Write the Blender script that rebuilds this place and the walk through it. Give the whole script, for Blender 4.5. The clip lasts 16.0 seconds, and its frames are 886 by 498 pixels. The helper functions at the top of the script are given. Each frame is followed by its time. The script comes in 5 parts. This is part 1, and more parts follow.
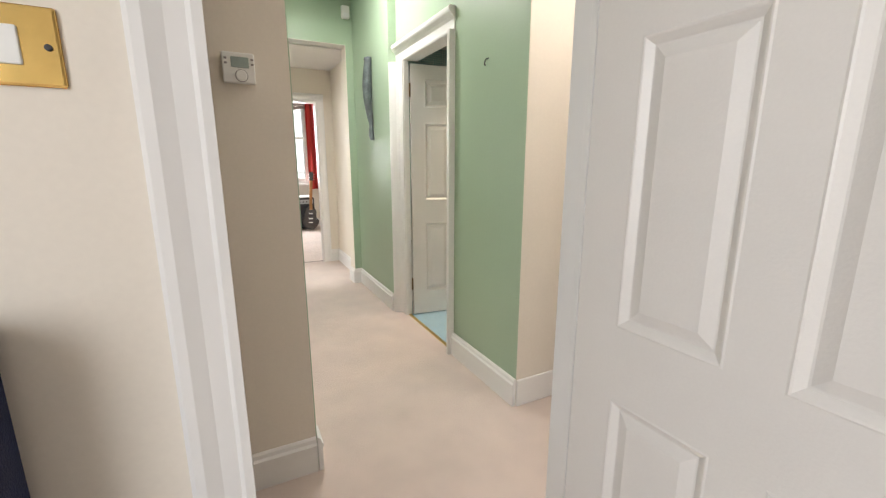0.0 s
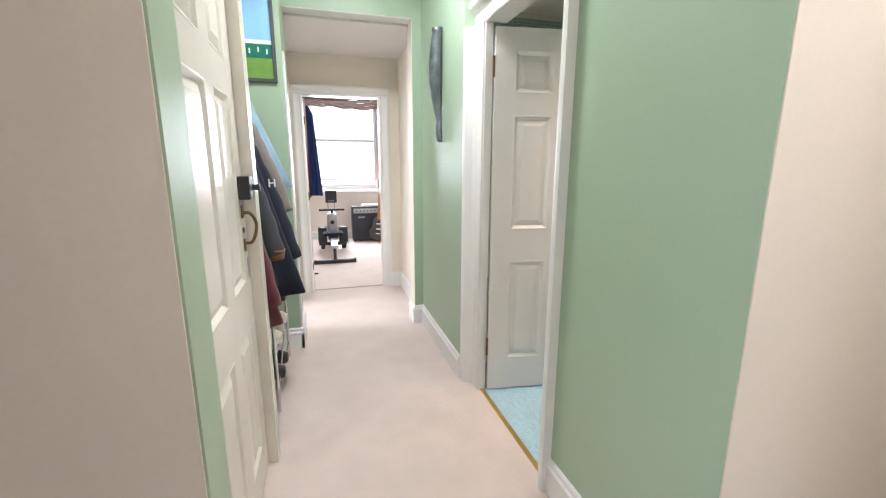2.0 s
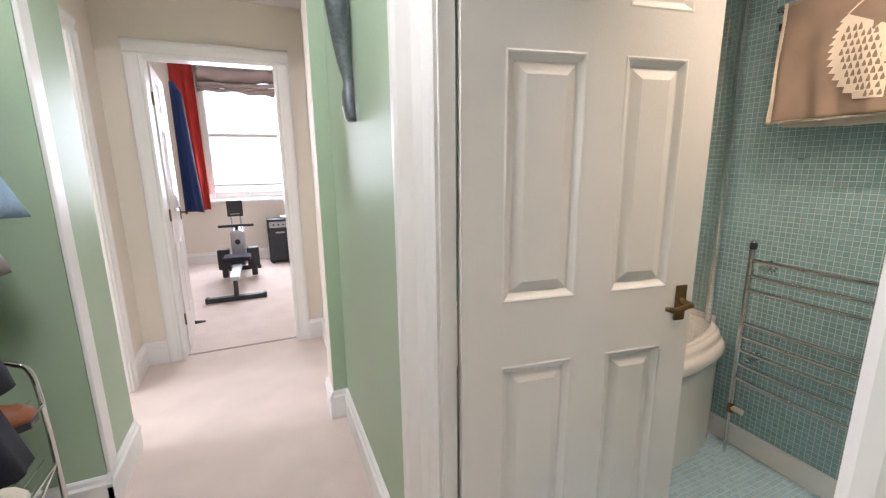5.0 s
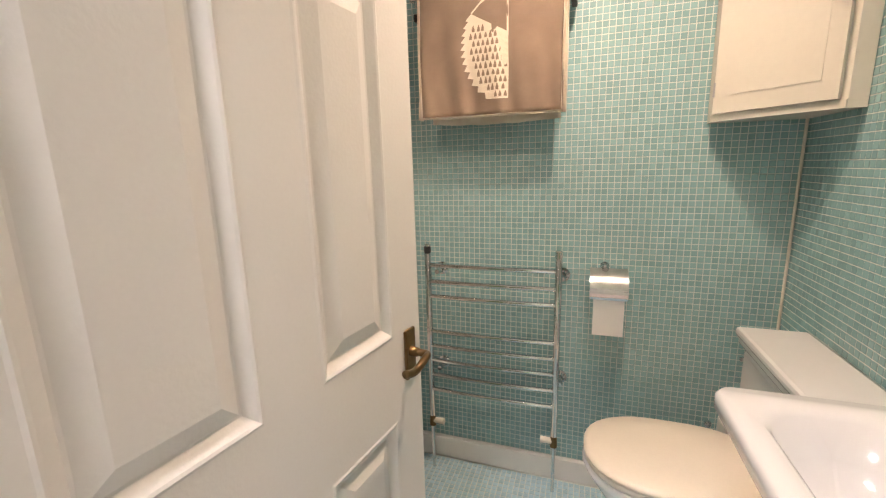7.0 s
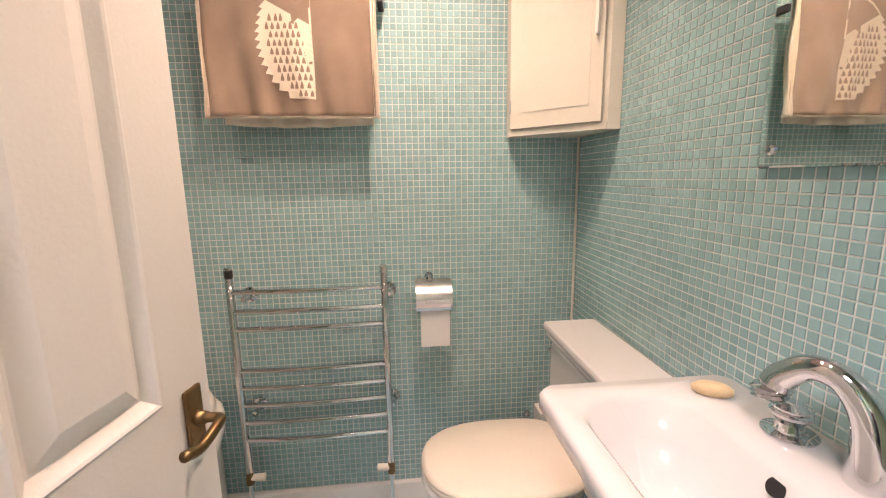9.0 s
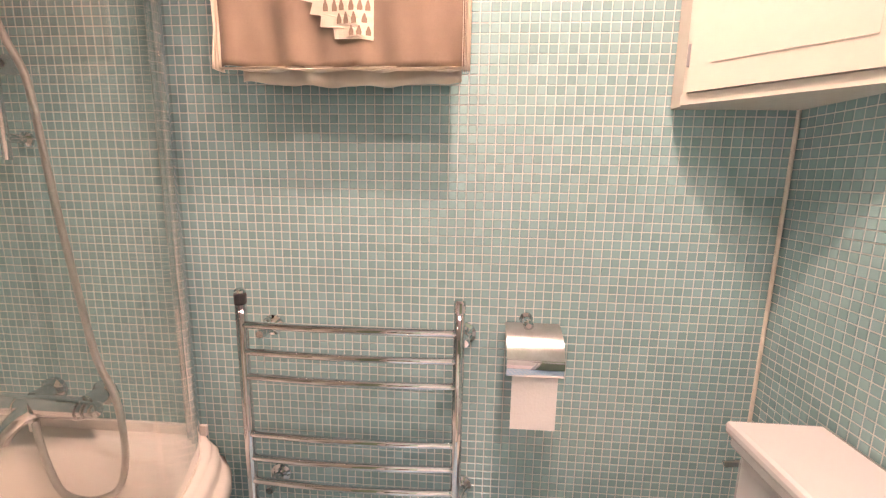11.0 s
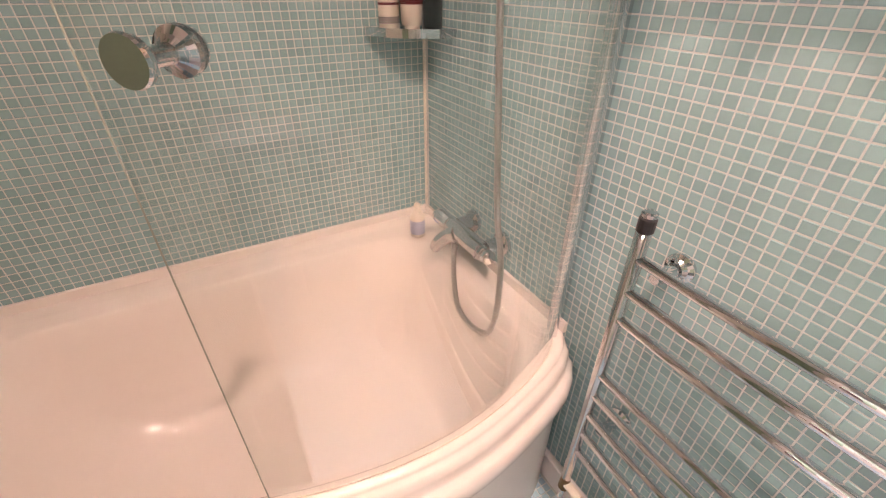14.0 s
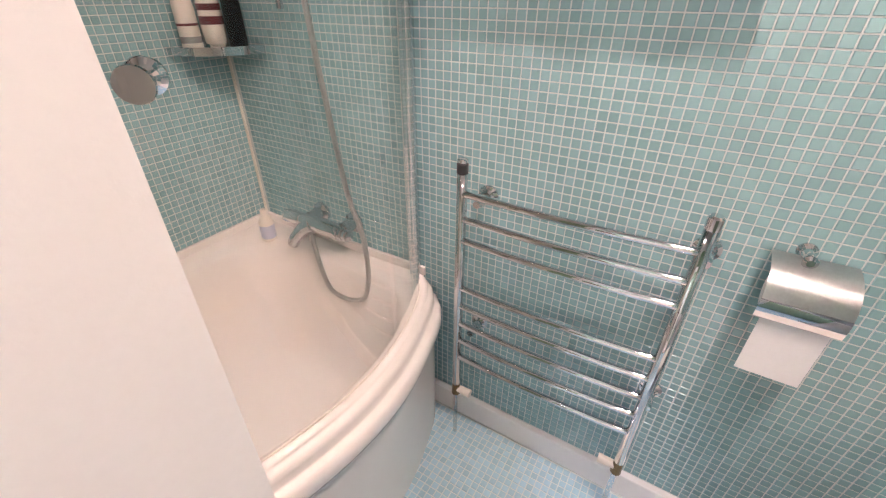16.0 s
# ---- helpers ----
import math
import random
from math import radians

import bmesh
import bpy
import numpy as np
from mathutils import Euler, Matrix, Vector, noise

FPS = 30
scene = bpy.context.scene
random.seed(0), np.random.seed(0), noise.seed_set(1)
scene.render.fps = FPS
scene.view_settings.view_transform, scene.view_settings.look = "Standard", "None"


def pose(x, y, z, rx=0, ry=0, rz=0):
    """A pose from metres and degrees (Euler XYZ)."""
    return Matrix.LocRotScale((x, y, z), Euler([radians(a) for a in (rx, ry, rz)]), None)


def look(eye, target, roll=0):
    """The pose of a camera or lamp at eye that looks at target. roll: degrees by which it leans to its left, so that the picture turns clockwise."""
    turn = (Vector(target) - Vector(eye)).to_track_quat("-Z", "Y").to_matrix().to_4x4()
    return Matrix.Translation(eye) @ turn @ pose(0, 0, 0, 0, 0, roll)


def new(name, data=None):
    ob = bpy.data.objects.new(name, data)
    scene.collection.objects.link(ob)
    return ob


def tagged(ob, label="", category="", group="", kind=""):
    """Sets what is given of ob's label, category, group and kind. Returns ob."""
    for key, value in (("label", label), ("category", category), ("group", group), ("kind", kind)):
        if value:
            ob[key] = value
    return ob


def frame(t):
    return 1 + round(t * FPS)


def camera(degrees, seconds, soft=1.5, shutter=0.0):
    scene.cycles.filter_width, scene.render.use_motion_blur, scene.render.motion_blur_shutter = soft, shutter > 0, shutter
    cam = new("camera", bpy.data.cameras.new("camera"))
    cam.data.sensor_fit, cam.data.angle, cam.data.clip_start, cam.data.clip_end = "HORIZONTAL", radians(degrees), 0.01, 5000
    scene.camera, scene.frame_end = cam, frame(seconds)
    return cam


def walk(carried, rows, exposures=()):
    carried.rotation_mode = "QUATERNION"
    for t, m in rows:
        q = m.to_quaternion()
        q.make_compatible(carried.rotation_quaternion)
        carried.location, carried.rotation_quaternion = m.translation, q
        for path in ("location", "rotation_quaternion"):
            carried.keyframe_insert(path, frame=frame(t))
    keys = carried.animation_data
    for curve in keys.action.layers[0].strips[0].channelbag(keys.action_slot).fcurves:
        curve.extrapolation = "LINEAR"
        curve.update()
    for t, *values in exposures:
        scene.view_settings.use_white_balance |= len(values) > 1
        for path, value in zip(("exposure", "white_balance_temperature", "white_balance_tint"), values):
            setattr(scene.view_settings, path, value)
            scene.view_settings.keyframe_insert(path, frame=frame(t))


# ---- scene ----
cam = camera(94.3, 16.0, soft=1.25)
PATH = [
    (0, (0.263, 0.115, 1.252), (1.15, 1.859, 0.838), 0.0),
    (0.5, (0.377, 0.387, 1.28), (1.187, 2.169, 0.867), 0.1),
    (1, (0.511, 0.654, 1.253), (1.227, 2.475, 0.843), 0.3),
    (1.5, (0.625, 0.886, 1.28), (1.242, 2.744, 0.868), 0.2),
    (2, (0.664, 1.085, 1.298), (1.206, 2.967, 0.895), 0.1),
    (2.5, (0.698, 1.218, 1.304), (1.187, 3.115, 0.905), 0.2),
    (3, (0.763, 1.308, 1.294), (1.225, 3.212, 0.895), 0.0),
    (3.2, (0.836, 1.354, 1.328), (1.267, 3.262, 0.912), 0.2),
    (5.3, (1.16, 2.402, 1.279), (2.084, 4.13, 0.881), -0.9),
    (5.5, (1.212, 2.471, 1.266), (2.253, 4.132, 0.87), -1.0),
    (6, (1.35, 2.56, 1.26), (2.707, 3.978, 0.876), -1.4),
    (6.5, (1.435, 2.641, 1.259), (3.083, 3.704, 0.865), -1.4),
    (7, (1.465, 2.711, 1.264), (3.32, 3.349, 0.874), -1.5),
    (7.5, (1.478, 2.752, 1.274), (3.421, 3.015, 0.879), -1.7),
    (8, (1.494, 2.734, 1.274), (3.454, 2.687, 0.879), -1.6),
    (8.2, (1.502, 2.728, 1.276), (3.457, 2.596, 0.878), -1.8),
    (10.3, (1.847, 2.701, 1.193), (3.816, 2.519, 0.89), 0.0),
    (10.5, (1.902, 2.735, 1.194), (3.876, 2.611, 0.899), 0.3),
    (11, (2.069, 2.763, 1.229), (4.034, 2.9, 0.883), 1.0),
    (11.5, (2.209, 2.782, 1.258), (4.103, 3.25, 0.82), 1.6),
    (12, (2.322, 2.82, 1.262), (4.026, 3.71, 0.711), 2.1),
    (12.5, (2.378, 2.877, 1.267), (3.791, 4.079, 0.52), 2.0),
    (13, (2.401, 2.934, 1.264), (3.518, 4.302, 0.326), 1.5),
    (13.5, (2.399, 2.958, 1.262), (3.315, 4.393, 0.213), 0.9),
    (14, (2.386, 2.958, 1.258), (3.219, 4.414, 0.168), 0.5),
    (14.5, (2.374, 2.959, 1.261), (3.214, 4.407, 0.165), 0.2),
    (15, (2.32, 2.936, 1.279), (3.284, 4.31, 0.191), 0.0),
    (15.5, (2.235, 2.898, 1.3), (3.447, 4.068, 0.223), -0.1),
    (16, (2.152, 2.859, 1.287), (3.601, 3.739, 0.226), 0.2),
]
EXPOSURES = [(0, -0.43, 6500, 12), (0.7, -0.14, 6450, 12), (1.2, -0.05, 6300, 13), (2.0, -0.14, 5950, 15), (3.2, -0.17, 5800, 20), (5.3, -0.33, 6200, 20), (6.2, -0.25, 6650, 22), (7.2, -0.17, 6550, 24), (8.0, -0.08, 6450, 26), (10.3, 0.18, 6950, 43), (12.0, 0.58, 6950, 47), (13.4, 0.44, 6900, 47), (14.4, 0.48, 6500, 44), (15.3, 0.42, 6150, 41), (16, 0.30, 5850, 34)]
walk(cam, [(t, look(eye, target, roll)) for t, eye, target, roll in PATH], EXPOSURES)

# ---- light ----
world = bpy.data.worlds.new("world")
scene.world = world
world.use_nodes = True
_wn = world.node_tree
_sky = _wn.nodes.new("ShaderNodeTexSky")
_sky.sky_type, _sky.sun_disc = "NISHITA", False
_sky.sun_elevation, _sky.sun_rotation = radians(40), radians(200)
_wn.links.new(_sky.outputs["Color"], _wn.nodes["Background"].inputs["Color"])
_wn.nodes["Background"].inputs["Strength"].default_value = 0.12


def area_lamp(name, eye, target, sx, sy, watts, colour):
    d = bpy.data.lights.new(name, "AREA")
    d.shape, d.size, d.size_y, d.energy, d.color = "RECTANGLE", sx, sy, watts, colour
    ob = new(name, d)
    ob.matrix_world = look(eye, target)
    return ob


def spot_lamp(name, eye, target, watts, colour):
    d = bpy.data.lights.new(name, "SPOT")
    d.energy, d.color, d.spot_size, d.spot_blend, d.shadow_soft_size = watts, colour, radians(116), 0.9, 0.022
    ob = new(name, d)
    ob.matrix_world = look(eye, target)
    return ob


DAY = (0.95, 0.98, 1.0)
WARM = (1.0, 0.77, 0.54)
area_lamp("daylight_far_window", (1.03, 8.44, 1.55), (1.0, 5.0, 0.9), 1.1, 1.3, 110, DAY)
area_lamp("daylight_near_window", (-1.52, -1.45, 1.55), (1.5, -1.2, 1.0), 1.6, 1.6, 84, DAY)
# Fill added inside the side room; its outer wall has no window.
area_lamp("side_room_fill", (-2.1, 4.9, 1.6), (1.0, 4.9, 0.8), 1.2, 1.4, 110, DAY)
# Both flush lights are unseen, added to brighten the hall and lobby.
FLUSH = ((0.92, 3.1), (1.75, 1.32))
for (_x, _y), _w in zip(FLUSH, (38, 17)):
    _l = area_lamp("unseen_ceiling_fill", (_x, _y, 2.705), (_x, _y + 0.001, 0), 0.3, 0.3, _w, (1.0, 0.97, 0.95))
    _l.data.shape = "DISK"
# First two placed from the towel's shadows; third added to brighten the bath.
SPOTS = ((2.12, 2.62, 34), (2.50, 2.60, 72), (2.05, 3.58, 15))
for (_x, _y, _w), _to in zip(SPOTS, ((2.75, 2.95, 0.3), (2.82, 2.95, 0.4), (2.1, 3.72, 0.0))):
    spot_lamp("unseen_ceiling_spot", (_x, _y, 2.33), _to, _w, WARM)


# ---- materials ----
def lin(c):
    return tuple(((v + 0.055) / 1.055) ** 2.4 if v > 0.04045 else v / 12.92 for v in c)


def mat(name, colour, rough=0.6, metal=0.0, vary=0.06, scale=6.0, grain=120.0, bump=0.05, coat=0.0, piece=0.0, spec=0.5, sheen=0.0):
    """A painted, fabric or metal surface: colour with drift at two scales, uneven gloss and fine relief."""
    m = bpy.data.materials.new(name)
    m.use_nodes = True
    nt = m.node_tree
    b = nt.nodes["Principled BSDF"]
    co = nt.nodes.new("ShaderNodeTexCoord")
    n1, n2 = nt.nodes.new("ShaderNodeTexNoise"), nt.nodes.new("ShaderNodeTexNoise")
    n1.inputs["Scale"].default_value, n1.inputs["Detail"].default_value = scale, 4
    n2.inputs["Scale"].default_value, n2.inputs["Detail"].default_value = grain, 3
    for n in (n1, n2):
        nt.links.new(co.outputs["Object"], n.inputs["Vector"])
    add = nt.nodes.new("ShaderNodeMath")
    add.operation = "MULTIPLY_ADD"
    nt.links.new(n2.outputs["Fac"], add.inputs[0])
    add.inputs[1].default_value = 0.5
    nt.links.new(n1.outputs["Fac"], add.inputs[2])
    last = add.outputs[0]
    if piece:
        isl = nt.nodes.new("ShaderNodeNewGeometry")
        obi = nt.nodes.new("ShaderNodeObjectInfo")
        s = nt.nodes.new("ShaderNodeMath")
        nt.links.new(isl.outputs["Random Per Island"], s.inputs[0])
        nt.links.new(obi.outputs["Random"], s.inputs[1])
        f = nt.nodes.new("ShaderNodeMath")
        f.operation = "FRACT"
        nt.links.new(s.outputs[0], f.inputs[0])
        p = nt.nodes.new("ShaderNodeMath")
        p.operation = "MULTIPLY_ADD"
        nt.links.new(f.outputs[0], p.inputs[0])
        p.inputs[1].default_value = piece
        nt.links.new(last, p.inputs[2])
        last = p.outputs[0]
    rng = nt.nodes.new("ShaderNodeMapRange")
    rng.inputs["From Min"].default_value, rng.inputs["From Max"].default_value = 0.45, 1.05 + piece
    rng.inputs["To Min"].default_value, rng.inputs["To Max"].default_value = 1 - vary, 1 + vary
    nt.links.new(last, rng.inputs["Value"])
    mix = nt.nodes.new("ShaderNodeVectorMath")
    mix.operation = "SCALE"
    mix.inputs[0].default_value = colour
    nt.links.new(rng.outputs[0], mix.inputs["Scale"])
    nt.links.new(mix.outputs[0], b.inputs["Base Color"])
    rr = nt.nodes.new("ShaderNodeMapRange")
    rr.inputs["To Min"].default_value, rr.inputs["To Max"].default_value = rough * 0.9, min(1, rough * 1.1)
    nt.links.new(n1.outputs["Fac"], rr.inputs["Value"])
    nt.links.new(rr.outputs[0], b.inputs["Roughness"])
    b.inputs["Metallic"].default_value = metal
    b.inputs["Coat Weight"].default_value = coat
    b.inputs["Specular IOR Level"].default_value = spec
    if sheen:
        b.inputs["Sheen Weight"].default_value = sheen
    if bump:
        bp = nt.nodes.new("ShaderNodeBump")
        bp.inputs["Strength"].default_value, bp.inputs["Distance"].default_value = bump, 0.01
        nt.links.new(n2.outputs["Fac"], bp.inputs["Height"])
        nt.links.new(bp.outputs[0], b.inputs["Normal"])
    return m


def glass_mat(name, colour=(0.93, 0.98, 0.96), rough=0.0):
    m = bpy.data.materials.new(name)
    m.use_nodes = True
    b = m.node_tree.nodes["Principled BSDF"]
    b.inputs["Base Color"].default_value = (*colour, 1)
    b.inputs["Transmission Weight"].default_value = 1.0
    b.inputs["Roughness"].default_value = rough
    b.inputs["IOR"].default_value = 1.45
    return m


def glow_mat(name, colour, strength):
    m = bpy.data.materials.new(name)
    m.use_nodes = True
    b = m.node_tree.nodes["Principled BSDF"]
    b.inputs["Base Color"].default_value = (0, 0, 0, 1)
    b.inputs["Emission Color"].default_value = (*colour, 1)
    b.inputs["Emission Strength"].default_value = strength
    return m


GREEN = mat("green_wall_paint", (0.358, 0.470, 0.334), 0.42, vary=0.05, scale=1.5, grain=90, bump=0.027)
CREAM = mat("cream_wall_paint", (0.76, 0.70, 0.61), 0.6, vary=0.04, scale=1.5, grain=90, bump=0.027)
CEILING = mat("white_ceiling_paint", (0.78, 0.76, 0.73), 0.8, vary=0.04, scale=2, grain=60, bump=0.08)
GLOSS = mat("white_gloss_paint", (0.80, 0.79, 0.77), 0.32, vary=0.015, scale=3, grain=40, bump=0.03)
DOORWHITE = mat("white_door_paint", (0.77, 0.745, 0.71), 0.36, vary=0.03, scale=4, grain=160, bump=0.05)
OLDWHITE = mat("aged_cream_gloss_paint", (0.72, 0.69, 0.61), 0.25, vary=0.04, scale=4, grain=60, bump=0.04)
CARPET = mat("beige_carpet", (0.73, 0.61, 0.54), 0.95, vary=0.10, scale=4.5, grain=420, bump=0.6, spec=0.1, sheen=0.3)
GROUT = mat("pale_grout", (0.61, 0.66, 0.63), 0.85, vary=0.06, scale=8, grain=200, bump=0.2)
TILE = mat("sea_green_glass_tile", (0.270, 0.452, 0.468), 0.22, vary=0.16, scale=2.5, grain=60, bump=0.03, piece=1.0, coat=0.3)
FLOORTILE = mat("pale_green_floor_tile", (0.35, 0.54, 0.63), 0.3, vary=0.14, scale=3, grain=60, bump=0.03, piece=1.0)
CERAMIC = mat("white_ceramic", (0.66, 0.66, 0.665), 0.12, vary=0.015, scale=3, grain=20, bump=0.0, coat=0.5)
ACRYLIC = mat("white_bath_acrylic", (0.84, 0.80, 0.75), 0.2, vary=0.02, scale=3, grain=20, bump=0.0, coat=0.3)
CHROME = mat("chrome", (0.70, 0.70, 0.71), 0.015, metal=1.0, vary=0.03, scale=12, grain=60, bump=0.0)
BRUSHED = mat("brushed_chrome", (0.55, 0.55, 0.54), 0.34, metal=1.0, vary=0.12, scale=30, grain=200, bump=0.06)
STEEL = mat("brushed_steel_hose", (0.55, 0.54, 0.52), 0.3, metal=1.0, vary=0.08, scale=20, grain=300, bump=0.2)
BRASS = mat("polished_brass", (0.78, 0.55, 0.20), 0.2, metal=1.0, vary=0.1, scale=20, grain=90, bump=0.02)
OLDBRASS = mat("tarnished_brass", (0.192, 0.126, 0.060), 0.38, metal=1.0, vary=0.25, scale=25, grain=120, bump=0.05)
BLACK = mat("black_plastic", (0.02, 0.02, 0.022), 0.45, vary=0.15, scale=10, grain=150, bump=0.05)
JET = mat("jet_black_plastic", (0.006, 0.006, 0.007), 0.5, vary=0.1, scale=10, grain=150, bump=0.02, spec=0.15)
DARKCLOTH = mat("navy_cloth", (0.010, 0.012, 0.026), 0.95, vary=0.25, scale=7, grain=300, bump=0.4, sheen=0.03)
GREYCLOTH = mat("grey_cloth", (0.045, 0.048, 0.056), 0.95, vary=0.2, scale=7, grain=300, bump=0.4, sheen=0.05)
TANCLOTH = mat("taupe_cloth", (0.20, 0.175, 0.15), 0.95, vary=0.15, scale=7, grain=300, bump=0.4, sheen=0.2)
REDCLOTH = mat("maroon_cloth", (0.10, 0.012, 0.018), 0.95, vary=0.25, scale=7, grain=300, bump=0.4, sheen=0.2)
BLUECLOTH = mat("blue_towelling", (0.006, 0.022, 0.10), 0.95, vary=0.25, scale=9, grain=300, bump=0.5, sheen=0.03)
PALEBLUE = mat("pale_blue_denim", (0.30, 0.42, 0.55), 0.9, vary=0.15, scale=9, grain=300, bump=0.4)
CURTAIN = mat("red_curtain", (0.42, 0.026, 0.018), 0.9, vary=0.15, scale=4, grain=250, bump=0.3, sheen=0.05)
BLIND = mat("taupe_blind_cloth", (0.42, 0.34, 0.31), 0.9, vary=0.08, scale=4, grain=250, bump=0.3)
TOWEL = mat("brown_printed_towel", (0.28, 0.21, 0.152), 0.95, vary=0.2, scale=9, grain=700, bump=0.18, sheen=0.3)
TOWELWHITE = mat("cream_towelling", (0.78, 0.70, 0.58), 0.95, vary=0.08, scale=9, grain=700, bump=0.2, sheen=0.3)
PAPER = mat("white_paper", (0.82, 0.82, 0.82), 0.9, vary=0.03, scale=9, grain=200, bump=0.1)
PLASTIC = mat("white_plastic", (0.80, 0.80, 0.77), 0.4, vary=0.02, scale=9, grain=100, bump=0.02)
GREYSCREEN = mat("grey_green_display", (0.30, 0.36, 0.33), 0.25, vary=0.05)
BRONZE = mat("dark_bronze", (0.13, 0.15, 0.16), 0.38, metal=0.5, vary=0.5, scale=14, grain=90, bump=0.25)
TAN_LEATHER = mat("tan_leather", (0.22, 0.07, 0.025), 0.5, vary=0.25, scale=12, grain=150, bump=0.2)
WOOD = mat("orange_wood", (0.42, 0.19, 0.06), 0.45, vary=0.2, scale=14, grain=60, bump=0.08)
DARKWOOD = mat("dark_guitar_lacquer", (0.03, 0.022, 0.02), 0.15, vary=0.2, scale=10, grain=60, bump=0.0, coat=0.5)
SILVER = mat("silver_grey_paint", (0.42, 0.43, 0.45), 0.35, metal=0.4, vary=0.06, scale=9, grain=90, bump=0.02)
SOAP = mat("cream_soap", (0.66, 0.50, 0.30), 0.5, vary=0.15, scale=30, grain=120, bump=0.1)
BLUELIQUID = mat("cloudy_blue_plastic", (0.46, 0.50, 0.62), 0.3, vary=0.06)
MAROON = mat("maroon_plastic", (0.12, 0.015, 0.02), 0.3, vary=0.1)
CREAMPLASTIC = mat("cream_plastic", (0.78, 0.72, 0.62), 0.35, vary=0.03)
GREYBAND = mat("grey_print", (0.25, 0.23, 0.22), 0.6, vary=0.05)
NAVY = mat("navy_upholstery", (0.008, 0.014, 0.05), 0.9, vary=0.2, scale=9, grain=300, bump=0.4)
CAULK = mat("yellowed_sealant", (0.76, 0.72, 0.62), 0.5, vary=0.1, scale=12, grain=90, bump=0.1)
GLASS = glass_mat("clear_glass", (0.96, 0.97, 0.95))
SHELFGLASS = glass_mat("green_tinted_glass", (0.55, 0.72, 0.66), 0.15)
MIRROR = mat("silvered_mirror", (0.88, 0.92, 0.90), 0.015, metal=1.0, vary=0.0, bump=0.0)
LAMPGLOW = glow_mat("warm_lamp_face", (1.0, 0.82, 0.6), 14)


# ---- building helpers ----
def thing(name, x=0, y=0, z=0, rz=0, label="", category="", group="", kind=""):
    ob = new(name)
    ob.empty_display_size = 0.05
    ob.matrix_world = pose(x, y, z, 0, 0, rz)
    return tagged(ob, label, category, group, kind)


def part(name, bm, material, parent=None, label="", smooth=False):
    me = bpy.data.meshes.new(name)
    bmesh.ops.recalc_face_normals(bm, faces=bm.faces)
    bm.to_mesh(me)
    bm.free()
    if smooth:
        for p in me.polygons:
            p.use_smooth = True
    me.materials.append(material)
    ob = new(name, me)
    if parent is not None:
        ob.parent = parent
    if label:
        ob["label"] = label
    return ob


def box(bm, x0, x1, y0, y1, z0, z1, bevel=0.0, seg=2):
    m = Matrix.Translation(((x0 + x1) / 2, (y0 + y1) / 2, (z0 + z1) / 2)) @ Matrix.Diagonal((abs(x1 - x0), abs(y1 - y0), abs(z1 - z0), 1))
    vs = bmesh.ops.create_cube(bm, size=1, matrix=m)["verts"]
    if bevel:
        es = list({e for v in vs for e in v.link_edges})
        bmesh.ops.bevel(bm, geom=es, offset=bevel, segments=seg, affect="EDGES", profile=0.5)
    return bm


def boxes(*rows, bevel=0.0):
    bm = bmesh.new()
    for r in rows:
        box(bm, *r, bevel=bevel)
    return bm


def sweep(bm, pts, radius, seg=12, cap=True):
    """A round tube along points; radius is a number or one per point."""
    pts = [Vector(p) for p in pts]
    rad = radius if isinstance(radius, (list, tuple)) else [radius] * len(pts)
    side, rings = None, []
    for n, p in enumerate(pts):
        d = (pts[min(n + 1, len(pts) - 1)] - pts[max(n - 1, 0)]).normalized()
        if side is None:
            side = d.orthogonal().normalized()
        side = (side - d * side.dot(d)).normalized()
        up = d.cross(side)
        rings.append([bm.verts.new(p + rad[n] * (math.cos(a) * side + math.sin(a) * up)) for a in (2 * math.pi * k / seg for k in range(seg))])
    for a, b in zip(rings, rings[1:]):
        for k in range(seg):
            bm.faces.new((a[k], a[(k + 1) % seg], b[(k + 1) % seg], b[k]))
    if cap:
        bm.faces.new(rings[0][::-1])
        bm.faces.new(rings[-1])
    return bm


def tube(pts, radius, seg=12):
    return sweep(bmesh.new(), pts, radius, seg)


def curve_points(ctrl, n=8):
    """A smooth line through the control points."""
    c = [Vector(p) for p in ctrl]
    c = [2 * c[0] - c[1], *c, 2 * c[-1] - c[-2]]
    out = []
    for a, b, d, e in zip(c, c[1:], c[2:], c[3:]):
        for k in range(n):
            t = k / n
            out.append(0.5 * ((2 * b) + (d - a) * t + (2 * a - 5 * b + 4 * d - e) * t * t + (3 * b - a - 3 * d + e) * t ** 3))
    return [*out, c[-2]]


def lathe(bm, profile, seg=24, m=Matrix()):
    """Turns (radius, height) pairs about z."""
    rings = [[bm.verts.new(m @ Vector((max(r, 1e-4) * math.cos(a), max(r, 1e-4) * math.sin(a), h))) for a in (2 * math.pi * k / seg for k in range(seg))] for r, h in profile]
    for a, b in zip(rings, rings[1:]):
        for k in range(seg):
            bm.faces.new((a[k], a[(k + 1) % seg], b[(k + 1) % seg], b[k]))
    bm.faces.new(rings[0][::-1])
    bm.faces.new(rings[-1])
    return bm


def loft(bm, loops, cap=(True, True)):
    rings = [[bm.verts.new(p) for p in lp] for lp in loops]
    n = len(rings[0])
    for a, b in zip(rings, rings[1:]):
        for k in range(n):
            bm.faces.new((a[k], a[(k + 1) % n], b[(k + 1) % n], b[k]))
    if cap[0]:
        bm.faces.new(rings[0][::-1])
    if cap[1]:
        bm.faces.new(rings[-1])
    return bm


